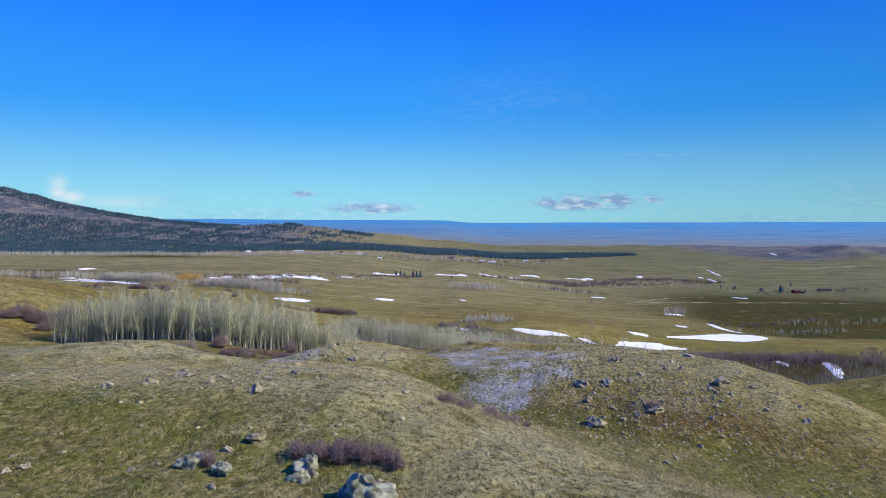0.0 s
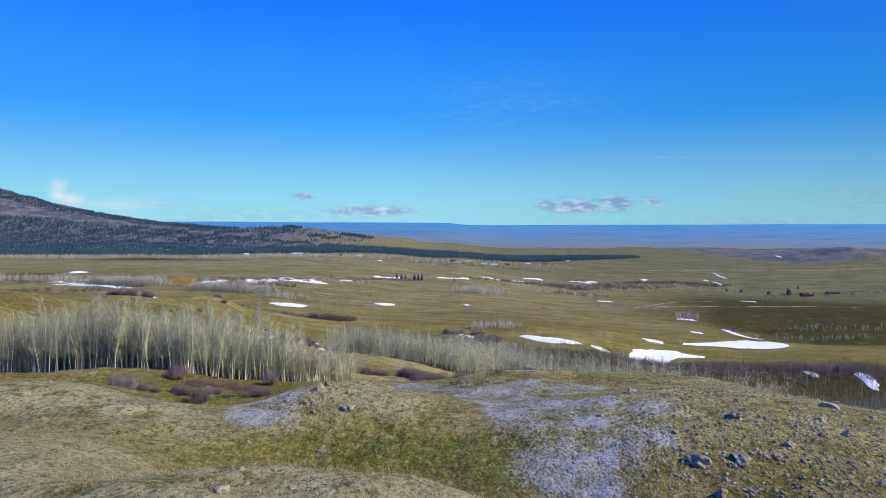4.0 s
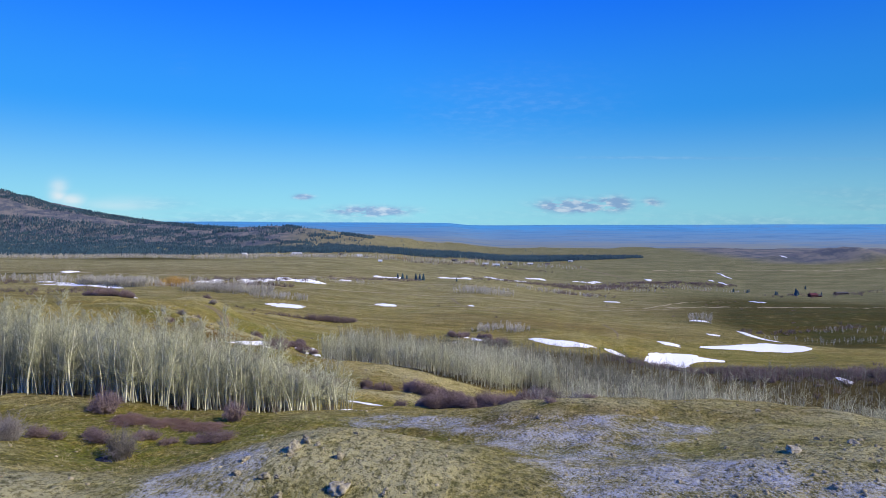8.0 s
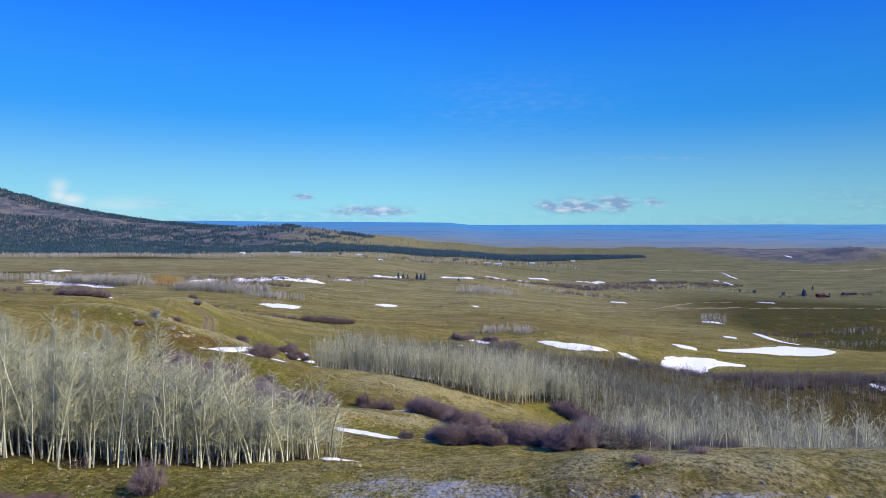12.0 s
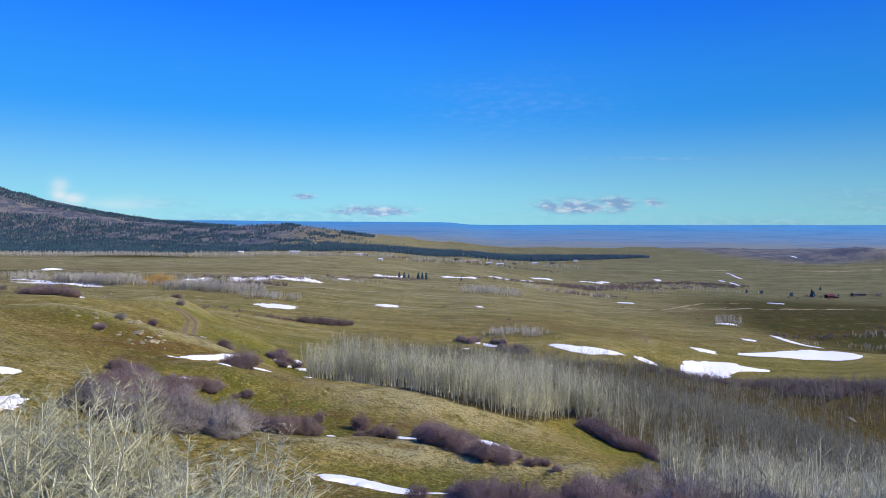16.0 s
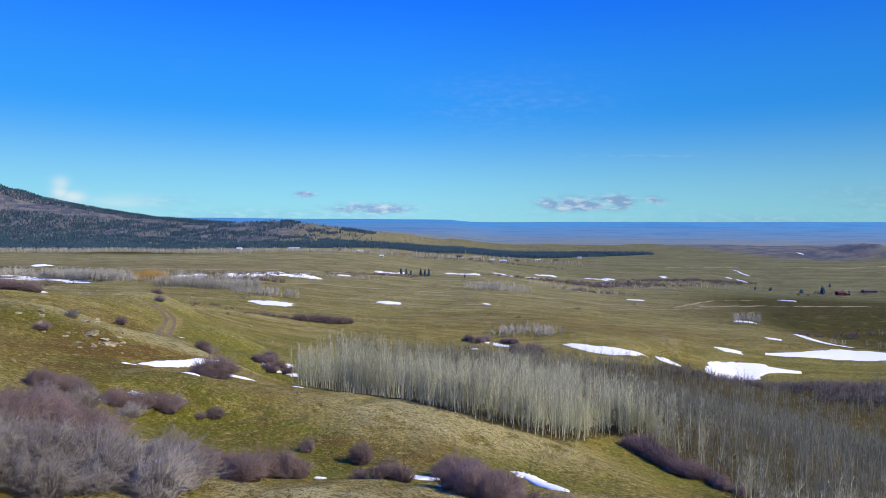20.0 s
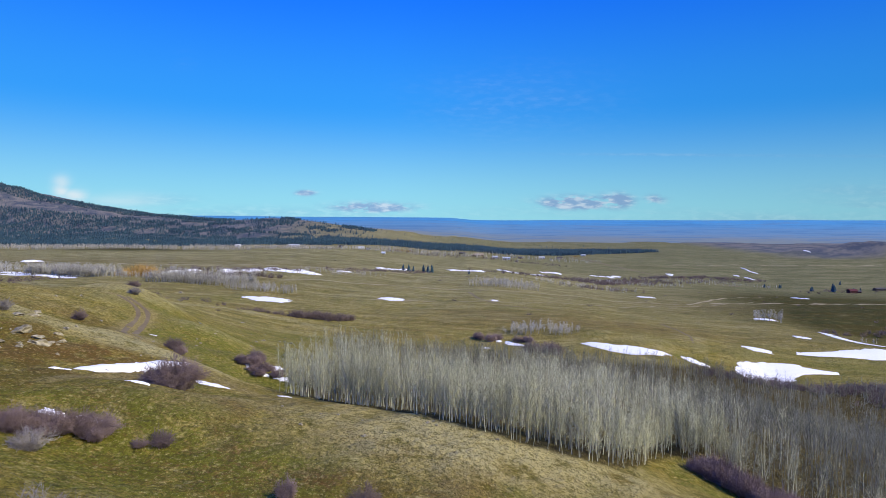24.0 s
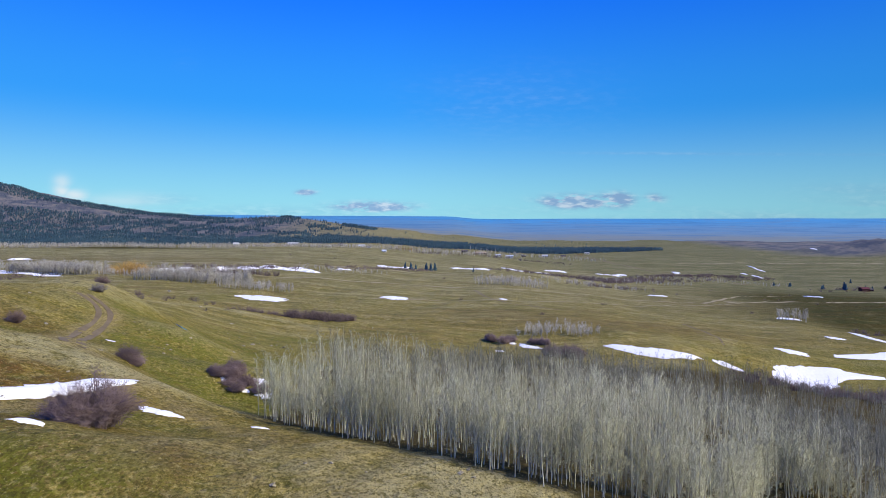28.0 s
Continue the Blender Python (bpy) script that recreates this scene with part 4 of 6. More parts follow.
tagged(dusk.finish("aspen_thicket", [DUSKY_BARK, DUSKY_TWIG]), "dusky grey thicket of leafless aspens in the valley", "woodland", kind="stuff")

# small far groves and the trees along the creek
far_trees = Mass()


def grove(cx, cy, wide, deep, number, tall):
    a, r = dice.uniform(0, 6.28, number), np.sqrt(dice.random(number))
    px, py = cx + wide * r * np.cos(a), cy + deep * r * np.sin(a)
    for x, y, z, turn in zip(px.tolist(), py.tolist(), land(px, py).tolist(), a.tolist()):
        far_trees.add(rng.choice(SPARE if y > 900 else FULL), x, y, z, turn, 1.6 * tall, rng.uniform(0.65, 1.1) * tall)


grove(26, 407, 15, 6, 90, 0.55)
grove(37, 401, 8, 4, 40, 0.5)
grove(34, 640, 30, 12, 120, 1.0)
grove(200, 541, 11, 4, 26, 1.0)
grove(-268, 552, 34, 9, 400, 1.05)
grove(-224, 545, 14, 5, 50, 0.55)
grove(-310, 575, 40, 12, 110, 0.9)
grove(-170, 524, 36, 12, 420, 0.95)
grove(-125, 502, 22, 9, 150, 0.65)
grove(-190, 585, 50, 14, 150, 0.7)
grove(-380, 590, 50, 14, 110, 0.9)
grove(-100, 660, 40, 14, 60, 0.6)
grove(140, 830, 60, 20, 90, 0.8)
grove(260, 1050, 90, 30, 110, 0.8)
grove(420, 1180, 130, 30, 160, 0.7)
grove(-640, 1120, 330, 22, 1500, 1.0)
grove(-330, 1225, 130, 20, 420, 0.9)
grove(-200, 1262, 190, 20, 420, 0.9)
grove(-20, 1330, 150, 26, 170, 1.2)
grove(180, 1500, 150, 30, 120, 1.2)
grove(330, 520, 60, 8, 50, 0.6)
grove(260, 470, 50, 6, 40, 0.6)
tagged(far_trees.finish("creek_trees", [GREY_TWIG, GREY_TWIG]), "pale leafless trees along the creek and field edges", "woodland", kind="stuff")
def shrub_wood(seed, stems, twigs, fine=1.0):
    """A leafless shrub about one metre wide: stems curving from one foot to a rounded, ragged outline, with fine twigs."""
    rng, w = random.Random(seed), Wood()
    for _ in range(stems):
        turn, lift = rng.uniform(0, 6.28), rng.uniform(0.14, 1.0)
        lean = math.acos(lift)
        reach = rng.uniform(0.30, 0.52) * (1 + 0.14 * math.sin(3 * turn + seed) + 0.10 * math.sin(5 * turn + 2 * seed))
        tip = Vector((math.cos(turn) * math.sin(lean), math.sin(turn) * math.sin(lean), 0.10 + 1.12 * lift)) * reach
        foot = Vector((math.cos(turn), math.sin(turn), 0)) * rng.uniform(0, 0.24)
        knee = foot.lerp(tip, 0.5) + Vector((rng.uniform(-0.05, 0.05), rng.uniform(-0.05, 0.05), 0.09))
        arm = [foot, knee, tip]
        w.stem(arm, [0.0065 * fine, 0.0045 * fine, 0.0015 * fine], 3)
        for _ in range(twigs):
            a = arm[0].lerp(arm[1], rng.uniform(0.5, 1)) if rng.random() < 0.3 else arm[1].lerp(arm[2], rng.random())
            d = (tip.normalized() * 0.7 + Vector((rng.uniform(-1, 1), rng.uniform(-1, 1), rng.uniform(-0.6, 0.9)))).normalized()
            w.blade(a, a + d * rng.uniform(0.05, 0.15), 0.0030 * fine)
    return w


SHRUB_MESHES = {}
for shrub_kind, mat in (("purple", PURPLE), ("willow", WILLOW), ("red", RUSTY)):
    SHRUB_MESHES[shrub_kind] = []
    for k in range(4):
        wood = shrub_wood(70 + k, 190, 13, 0.85) if shrub_kind == "willow" else shrub_wood(70 + k, 180, 14, 0.9)
        ob = link("shrub", wood.verts, wood.faces, mat)
        SHRUB_MESHES[shrub_kind].append(ob.data)
        bpy.data.objects.remove(ob)
for shrub_kind, mat in (("purple", PURPLE), ("willow", WILLOW)):
    SHRUB_MESHES["dense_" + shrub_kind] = []
    for k in range(3):
        wood = shrub_wood(170 + k, 230, 15, 0.85) if shrub_kind == "willow" else shrub_wood(170 + k, 420, 17, 0.55)
        ob = link("shrub", wood.verts, wood.faces, mat)
        SHRUB_MESHES["dense_" + shrub_kind].append(ob.data)
        bpy.data.objects.remove(ob)
SHRUB_LABELS = {"purple": "leafless purple-brown shrub with dense thin stems", "willow": "leafless grey-brown willow shrub in the gully", "red": "low reddish leafless shrub in the wet meadow"}


def shrub(x, y, wide, tall, look_of="purple", label=""):
    ob = new("shrub", rng.choice(SHRUB_MESHES["dense_" + look_of if wide > 2.8 and look_of != "red" else look_of]))
    ob.matrix_basis = Matrix.LocRotScale((x, y, float(land(x, y)) - 0.05), Euler((0, 0, rng.uniform(0, 6.28))), (wide * 1.05, wide * 1.05, tall * 1.5))
    return tagged(ob, label or SHRUB_LABELS[look_of], "shrub", "shrubs")


def thicket(ax, ay, bx, by, wide, number, size, look_of="purple"):
    """Shrubs along a line."""
    for _ in range(number):
        t = rng.random()
        w = size * rng.uniform(0.7, 1.25)
        shrub(ax + (bx - ax) * t + rng.uniform(-wide, wide), ay + (by - ay) * t + rng.uniform(-wide, wide), w, w * rng.uniform(0.52, 0.72), look_of)


shrub(-45.4, 195.0, 7.6, 4.3, "purple", "large round purple-brown shrub between two snow patches")
shrub(-47.6, 195.8, 5.0, 3.2, "purple", "leafless shrub grown into a larger one")
# the willow thicket on the near side of the gully, and the row of shrubs behind it
thicket(-46, 146, -31, 150, 3.2, 26, 5.0, "willow")
thicket(-40, 139, -33, 145, 2.6, 9, 4.6, "willow")
thicket(-50, 150, -42, 156, 2.4, 12, 5.2)
thicket(-34, 152, -28, 154, 1.4, 10, 3.6)
thicket(-51, 163, -46, 169, 1.6, 7, 3.6, "willow")
thicket(-50, 172, -42.5, 177, 1.0, 16, 2.9)
thicket(-55, 168, -50, 172, 1.6, 8, 3.4)
shrub(-39.2, 177.4, 2.7, 1.8)
shrub(-40.6, 176.4, 1.7, 1.0)
# single shrubs along the stream in the gully
for x, y, wide, tall in ((-26.0, 158.2, 3.4, 3.2), (-27.4, 157.4, 3.0, 2.9), (-24.8, 158.6, 2.6, 2.4), (-26.9, 171.6, 2.2, 2.1), (-20.6, 169.4, 3.2, 2.9), (-16.6, 160.8, 2.6, 2.4), (-17.8, 160.2, 2.4, 2.0), (-19.6, 160.6, 1.8, 1.4), (-15.2, 159.4, 2.2, 2.2), (-9.6, 154.6, 3.6, 3.2), (-11.2, 155.4, 2.8, 2.6), (-8.0, 154.0, 3.0, 2.6), (-30.6, 160.6, 2.2, 1.8)):
    shrub(x, y, wide, tall)
thicket(-11, 166, -7, 158, 1.6, 13, 3.2)
thicket(-7, 153, -2, 149, 1.6, 10, 3.0)
thicket(-2, 153, 4, 147, 1.4, 6, 2.0)
thicket(-10, 127, -3, 122, 1.4, 11, 3.2)
thicket(-4, 124, 6, 118, 1.8, 16, 3.4)
thicket(5, 119, 22, 122, 2.2, 12, 3.8, "willow")
thicket(4, 128, 12, 140, 3.0, 9, 4.0, "willow")
thicket(12, 140, 28, 150, 4.0, 12, 4.4, "willow")
# dark shrubs under the corner of the stand
thicket(20.5, 209, 25, 205, 1.2, 11, 4.4)
thicket(25, 204, 32, 195, 1.6, 20, 3.8)
thicket(-54, 246, -46, 240, 1.6, 12, 3.0)
thicket(-53, 248, -51, 246, 0.8, 3, 3.6)
shrub(-62.6, 234.2, 4.0, 2.4)
shrub(-61.2, 233.8, 3.0, 2.0)
shrub(-83.2, 241.4, 3.0, 2.3)
shrub(-93.2, 282.8, 3.6, 2.4, "willow")
shrub(-102, 300, 4.2, 2.6)
thicket(-128, 258, -111, 256, 1.6, 16, 4.2)
shrub(-73.4, 198.6, 3.0, 1.6)
shrub(-74.8, 209.0, 2.8, 1.9, "willow")
thicket(17, 358, 28, 350, 2.5, 7, 7.0)
thicket(-4, 395, 22, 384, 3.0, 9, 5.0)
shrub(-26.2, 82.3, 2.5, 2.5, "willow", "round grey leafless willow beside a meltwater pool")
shrub(-32.5, 80.6, 2.4, 1.9, "willow")
shrub(-35.0, 83.4, 2.0, 1.7, "willow")
thicket(-33, 84, -28, 84.5, 0.8, 8, 1.5, "purple")
for _ in range(26):
    shrub(rng.uniform(-30.5, -22.5), 90.3 + rng.gauss(0, 0.7), rng.uniform(1.8, 3.0), rng.uniform(0.32, 0.5), "red")
thicket(-26, 85.5, -21, 86.5, 0.7, 9, 1.4, "purple")
shrub(-22.5, 93.6, 2.2, 2.2)
shrub(-33, 93, 3.0, 2.2)
thicket(-79, 113, -69, 121, 2.0, 10, 4.6)
shrub(-75, 116.3, 5.0, 2.6)
shrub(-70.5, 111.5, 3.6, 2.2)
shrub(-73.9, 124, 3.4, 2.5)
shrub(-3.8, 24.2, 1.5, 1.0, "purple", "purple-stemmed shrub growing behind lichened boulders")
shrub(-4.8, 24.5, 1.3, 0.95, "purple", "purple-stemmed shrub growing behind lichened boulders")
shrub(-2.8, 24.0, 1.3, 0.95, "purple", "purple-stemmed shrub growing behind lichened boulders")
shrub(-3.3, 24.4, 1.2, 0.90, "purple", "purple-stemmed shrub growing behind lichened boulders")
for x, y in ((-5.6, 24.6), (-4.0, 24.8), (-2.2, 24.3), (-1.8, 23.6)):
    shrub(x, y, 1.15, 0.85, "purple", "purple-stemmed shrub growing behind lichened boulders")
shrub(-9.0, 24.0, 0.8, 0.9, "purple", "thin shrub between split boulders")
thicket(0.0, 37.5, 4.6, 40.5, 0.5, 9, 1.2)
shrub(5.6, 41.2, 0.7, 0.5)
shrub(17.5, 51.6, 1.5, 0.7)
shrub(4.2, 95, 1.3, 0.6)
shrub(8.0, 97, 1.5, 0.5)

# the far willow and thorn belts
brush = Mass()
LOW = [tris_of(shrub_wood(90 + k, 15, 4, 2.2)) for k in range(4)]
AMBER_MASS = Mass()


def belt(mass, ax, ay, bx, by, wide, number, size):
    for _ in range(number):
        t, s = rng.random(), size * rng.uniform(0.6, 1.3)
        x, y = ax + (bx - ax) * t + rng.gauss(0, wide), ay + (by - ay) * t + rng.gauss(0, wide)
        mass.add(rng.choice(LOW), x, y, float(land(x, y)), rng.uniform(0, 6.28), s, s * 0.9)


belt(brush, -106, 414, -84, 410, 1.4, 30, 3.4)
belt(brush, -84, 411, -58, 419, 1.2, 120, 6.4)
belt(brush, -210, 560, -140, 590, 6, 70, 7)
belt(brush, -230, 612, -130, 655, 7, 90, 7)
belt(brush, -120, 690, -40, 800, 9, 80, 6)
belt(brush, 10, 900, 160, 1010, 10, 60, 6)
belt(brush, 150, 1030, 330, 1150, 18, 220, 8)
belt(brush, 180, 968, 330, 1218, 9, 170, 8)
belt(brush, 330, 1218, 460, 1300, 9, 160, 8)
belt(brush, 460, 1300, 560, 1285, 10, 110, 8)
belt(brush, 60, 960, 200, 1010, 7, 90, 6)
belt(brush, 300, 1150, 560, 1300, 22, 120, 8)
belt(brush, 130, 850, 210, 870, 8, 40, 8)
belt(brush, 210, 500, 330, 545, 5, 60, 5)
belt(brush, 150, 330, 240, 325, 10, 120, 6)
belt(brush, 74, 347, 100, 340, 4, 60, 5)
belt(brush, 100, 344, 140, 336, 5, 150, 6)
belt(brush, 136, 330, 200, 322, 6, 170, 7)
belt(brush, 120, 326, 142, 318, 4, 60, 6)
belt(brush, 240, 350, 330, 400, 9, 70, 6)
belt(brush, 560, 1120, 960, 1260, 16, 80, 9)
belt(brush, -330, 480, -260, 520, 10, 50, 6)
belt(brush, -150, 330, -110, 420, 12, 40, 4)
belt(brush, -420, 600, -330, 560, 10, 40, 6)
belt(brush, -100, 1290, 220, 1400, 24, 110, 8)
for _ in range(40):
    x, y = rng.uniform(-300, 420), rng.uniform(420, 1250)
    brush.add(rng.choice(LOW), x, y, float(land(x, y)), 1.0, 5, 3.5)
for x, y, z in scatter(420, -80, -13, 97, 132, lambda x, y: in_grove(x, y) > 0.4):
    brush.add(rng.choice(LOW), x, y, z, x, rng.uniform(1.2, 2.6), rng.uniform(0.9, 1.9))
tagged(brush.finish("creek_brush", [DARK_TWIG]), "brown leafless brush along the creek", "brush", kind="stuff")
for _ in range(70):
    x, y, wide = rng.gauss(-224, 9), rng.gauss(560, 3), rng.uniform(6, 10)
    AMBER_MASS.add(rng.choice(LOW), x, y, float(land(x, y)), rng.uniform(0, 6.28), wide, wide * max(0.7, 1.9 - 0.05 * abs(x + 224)) * rng.uniform(0.8, 1.1))
tagged(AMBER_MASS.finish("amber_willows", [AMBER]), "clump of amber-twigged willows by the creek", "willows", kind="stuff")

# ---- pines ----


def pine_shape(seed, tiers, sides):
    """A ragged pine: drooping tiers with uneven rims, one metre high."""
    rng, verts, tris = random.Random(seed), [], []
    for k in range(tiers):
        low, high = 0.10 + 0.80 * k / tiers, min(1.0, 0.10 + 0.80 * k / tiers + 0.34)
        wide = 0.23 * (1 - 0.78 * k / tiers)
        base = len(verts)
        verts.append((rng.uniform(-0.015, 0.015), rng.uniform(-0.015, 0.015), high))
        for s in range(sides):
            a, r = 2 * math.pi * (s + rng.uniform(-0.25, 0.25)) / sides, wide * rng.uniform(0.55, 1.15)
            verts.append((r * math.cos(a), r * math.sin(a), low + rng.uniform(-0.05, 0.05)))
        for s in range(sides):
            tris.append((base, base + 1 + s, base + 1 + (s + 1) % sides))
    return np.array(verts), np.array(tris)


FIRS = [pine_shape(120 + k, 3, 6) for k in range(8)]
forest = Mass()


def pine_chance(x, y):
    foot = np.interp(x, [-1900, -800, -480, -340, -60, 200, 420, 560], [900, 1175, 1260, 1420, 1500, 1640, 1790, 1850])
    back = np.interp(x, [-1900, -900, -300, 0, 300, 560], [2120, 1760, 1740, 1780, 1880, 1930])
    patch = swell(x, y, 230, 9) + 0.5 * swell(x, y, 90, 3) + 0.3 * swell(x, y, 41, 5)
    belt_wide = y < np.minimum(foot + 330, back)
    thin = np.interp(x, [-1700, -1250, -1000, -800, -550, -300], [-1.2, -0.95, -0.5, -0.25, 0.05, 0.35]) - 0.5 * step(1720, 1560, y)
    slopes = (x < -260) & (patch > thin) & (y < 2060)
    ridge = (np.abs(y - 2060 + 0.12 * x) < 60) & (x < -230) & (swell(x, 0 * y, 300, 2) > np.where(x < -700, -0.95, 0.1))
    return (y > foot) * np.where(belt_wide, 0.95, np.where(ridge, 0.9, np.where(slopes, 0.85, np.where(x < -230, 0.03, 0.004))))


for x, y, z in scatter(96000, -1800, 560, 1120, 2330, pine_chance):
    tall = rng.uniform(4.8, 9.2) if x < 150 else rng.uniform(4.5, 8)
    forest.add(rng.choice(FIRS), x, y, z - 0.3, rng.uniform(0, 6.28), 1.2 * tall, tall)
for x, y, z in scatter(9000, 60, 570, 1560, 1900, lambda x, y: pine_chance(x, y) > 0.5):
    tall = rng.uniform(4.5, 10.5)
    forest.add(rng.choice(FIRS), x, y, z - 0.3, rng.uniform(0, 6.28), 1.2 * tall, tall)
tagged(forest.finish("pine_forest", [HAZED_PINE]), "dark pine forest along the foot of the mountain", "forest", kind="stuff")

lone = new("pine_tree")
v, f = pine_shape(140, 7, 9)
link("crown", v * np.array([1.35, 1.35, 1.0]), f, HAZED_PINE, lone, False)
w = Wood()
w.stem([Vector((0, 0, -0.03)), Vector((0, 0, 0.12)), Vector((0.01, 0, 0.6))], [0.028, 0.024, 0.008], 6)
link("trunk", w.verts, w.faces, DARK_TWIG, lone)
tagged(lone, "dark green pine standing on the open plain", "tree")
for x, y, tall in ((-60, 812, 9), (-54, 808, 10), (-49, 812, 8), (-38, 815, 11), (-33, 812, 11), (-29, 816, 12), (12, 818, 6), (609, 1135, 14), (616, 1150, 17), (624, 1158, 13), (650, 1150, 10), (664, 1155, 9), (575, 1140, 10), (583, 1150, 9), (540, 1170, 9), (520, 1180, 9), (553, 1190, 8), (690, 1250, 10)):
    put(lone, x, y, tall, 0.8 * tall, "lone pines")
drop(lone)
# ---- snow left in the hollows ----


def snow_patch(label, thick, *blobs, jag=0.10):
    """A drift of old snow over one or more overlapping ovals (x, y, half width, half depth, turn), draped on the ground."""
    seed = blobs[0][0] * 0.37 + blobs[0][1]
    cx, cy = blobs[0][0], blobs[0][1]
    turns = np.linspace(0, 2 * math.pi, 72, endpoint=False)
    reach = np.zeros(72)
    steps = np.linspace(0, 1.25 * max(math.hypot(b[0] - cx, b[1] - cy) + max(b[2], b[3]) for b in blobs), 160)
    for k, a in enumerate(turns):
        x, y = cx + steps * math.cos(a), cy + steps * math.sin(a)
        inside = np.zeros(160)
        for b in blobs:
            inside = inside + bell(x, y, b[0], b[1], b[2] / 0.8326, b[3] / 0.8326, b[4] if len(b) > 4 else 0.0)
        out = np.nonzero(inside < 0.5)[0]
        reach[k] = steps[out[0]] if len(out) else steps[-1]
    reach *= 1 + jag * (np.sin(5 * turns + seed) + 0.8 * np.sin(11 * turns + 2 * seed) + 0.6 * np.sin(19 * turns + 3 * seed) + 0.5 * np.sin(31 * turns + seed))
    verts, faces = [(cx, cy, float(land(cx, cy)) + thick)], []
    rings = (0.25, 0.5, 0.72, 0.88, 0.96, 1.0)
    for r in rings:
        x, y = cx + reach * r * np.cos(turns), cy + reach * r * np.sin(turns)
        z = land(x, y) + (thick * (1 - r**2.5) if r < 1 else -0.12) + (0.12 * thick * swell(x, y, max(1.5, thick * 9), 2) if r < 0.9 else 0)
        verts += list(zip(x.tolist(), y.tolist(), z.tolist()))
    for k in range(72):
        n = (k + 1) % 72
        faces.append((0, 1 + k, 1 + n))
        for r in range(len(rings) - 1):
            a = 1 + r * 72
            faces.append((a + k, a + 72 + k, a + 72 + n, a + n))
    return tagged(link("snow_patch", verts, faces, SNOW), label, "snow patch", "snow patches")


NEAR, FIELD, BANK = "thin white snow patch lying in the grass", "broad white snow drift on the open slope", "strip of old snow under the creek bank"
snow_patch(NEAR, 0.3, (-54.9, 205, 1.3, 6.0, -10), (-53.6, 212, 1.1, 3.4, -12), (-56.6, 198.5, 0.9, 4.0, -12))
snow_patch(NEAR, 0.15, (-57.4, 193.0, 0.5, 1.6, -10))
snow_patch(NEAR, 0.2, (-46.0, 207.6, 2.4, 1.0, -8))
snow_patch(NEAR, 0.12, (-46.8, 189.0, 1.2, 0.9))
snow_patch(NEAR, 0.35, (-1.7, 177.4, 1.3, 1.6, 40), (-0.2, 173.6, 1.3, 3.0, 10), (0.1, 168.4, 1.0, 4.0, 6), jag=0.16)
snow_patch(NEAR, 0.2, (-13.2, 162.6, 1.5, 0.9), (-14.2, 163.4, 0.7, 0.7))
snow_patch(NEAR, 0.2, (-6.8, 161.2, 1.1, 1.0))
snow_patch(NEAR, 0.15, (-11.4, 156.6, 0.9, 0.7))
snow_patch(NEAR, 0.15, (-23.0, 159.2, 0.55, 0.6))
snow_patch(NEAR, 0.15, (-28.6, 158.6, 0.6, 1.3), jag=0.2)
snow_patch(NEAR, 0.3, (-15.6, 134.6, 3.0, 1.9, -8), (-11.4, 132.8, 2.6, 1.6, -12), (-18.2, 134.6, 1.2, 0.9), jag=0.06)
snow_patch(NEAR, 0.15, (-14.4, 106.4, 1.6, 0.9))
snow_patch(NEAR, 0.3, (-57.6, 149.9, 1.3, 2.0))
snow_patch(NEAR, 0.3, (-51.6, 139.3, 2.0, 4.0))
snow_patch(NEAR, 0.15, (-48.4, 177.2, 1.1, 0.8), jag=0.2)
snow_patch(NEAR, 0.15, (-45.6, 178.2, 1.2, 0.45))
snow_patch(NEAR, 0.15, (-51.0, 172.0, 0.9, 0.7))
snow_patch(NEAR, 0.15, (-52.2, 166.4, 1.2, 0.8))
snow_patch(NEAR, 0.15, (-51.8, 243.2, 0.8, 1.2))
snow_patch(NEAR, 0.2, (-47.6, 245.0, 1.5, 1.3, 20), jag=0.2)
snow_patch(NEAR, 0.2, (-44.9, 240.4, 1.4, 1.1, -30), jag=0.2)
snow_patch(NEAR, 0.15, (-48.4, 240.8, 0.9, 0.6))
snow_patch(NEAR, 0.15, (-36.5, 208.6, 0.9, 0.5))
snow_patch(NEAR, 0.12, (-74.0, 251.2, 0.8, 0.8))
snow_patch(NEAR, 0.12, (-111.5, 258.0, 1.2, 1.6))
snow_patch(FIELD, 0.3, (1.8, 371.0, 1.6, 2.4))
snow_patch(FIELD, 0.3, (4.6, 389.6, 1.2, 1.8))
snow_patch(FIELD, 0.3, (8.2, 388.6, 1.3, 1.8))
snow_patch(FIELD, 0.3, (12.6, 384.0, 2.0, 4.4, 15), (16, 381, 1.6, 2.4, 15))
snow_patch(FIELD, 0.6, (57, 371, 8, 8), (47, 377, 6, 4.5, -20), (65, 373, 7, 5), (73, 377.5, 6, 2.0, 25), jag=0.05)
snow_patch(FIELD, 0.5, (89.5, 380.5, 4.2, 2.4, -24), (86, 383, 2.6, 1.8))
snow_patch(FIELD, 0.8, (117, 381, 9, 9), (131, 387, 11, 5, 12), (143, 386, 8, 3, -8), (110, 372, 6, 9, -10), (114, 364, 4, 7, -10), jag=0.05)
snow_patch(FIELD, 0.4, (128.4, 411.3, 6.3, 6.5))
snow_patch(FIELD, 0.5, (192, 420, 14, 9), (204, 421, 11, 9.5), (178, 417, 10, 5), (163, 415, 13, 3), (151, 413, 8, 1.6), jag=0.03)
snow_patch(FIELD, 0.3, (150, 414, 2, 2))
snow_patch(FIELD, 0.5, (216, 483, 4, 28, 3))
snow_patch(FIELD, 0.4, (173, 318.7, 2.4, 5))
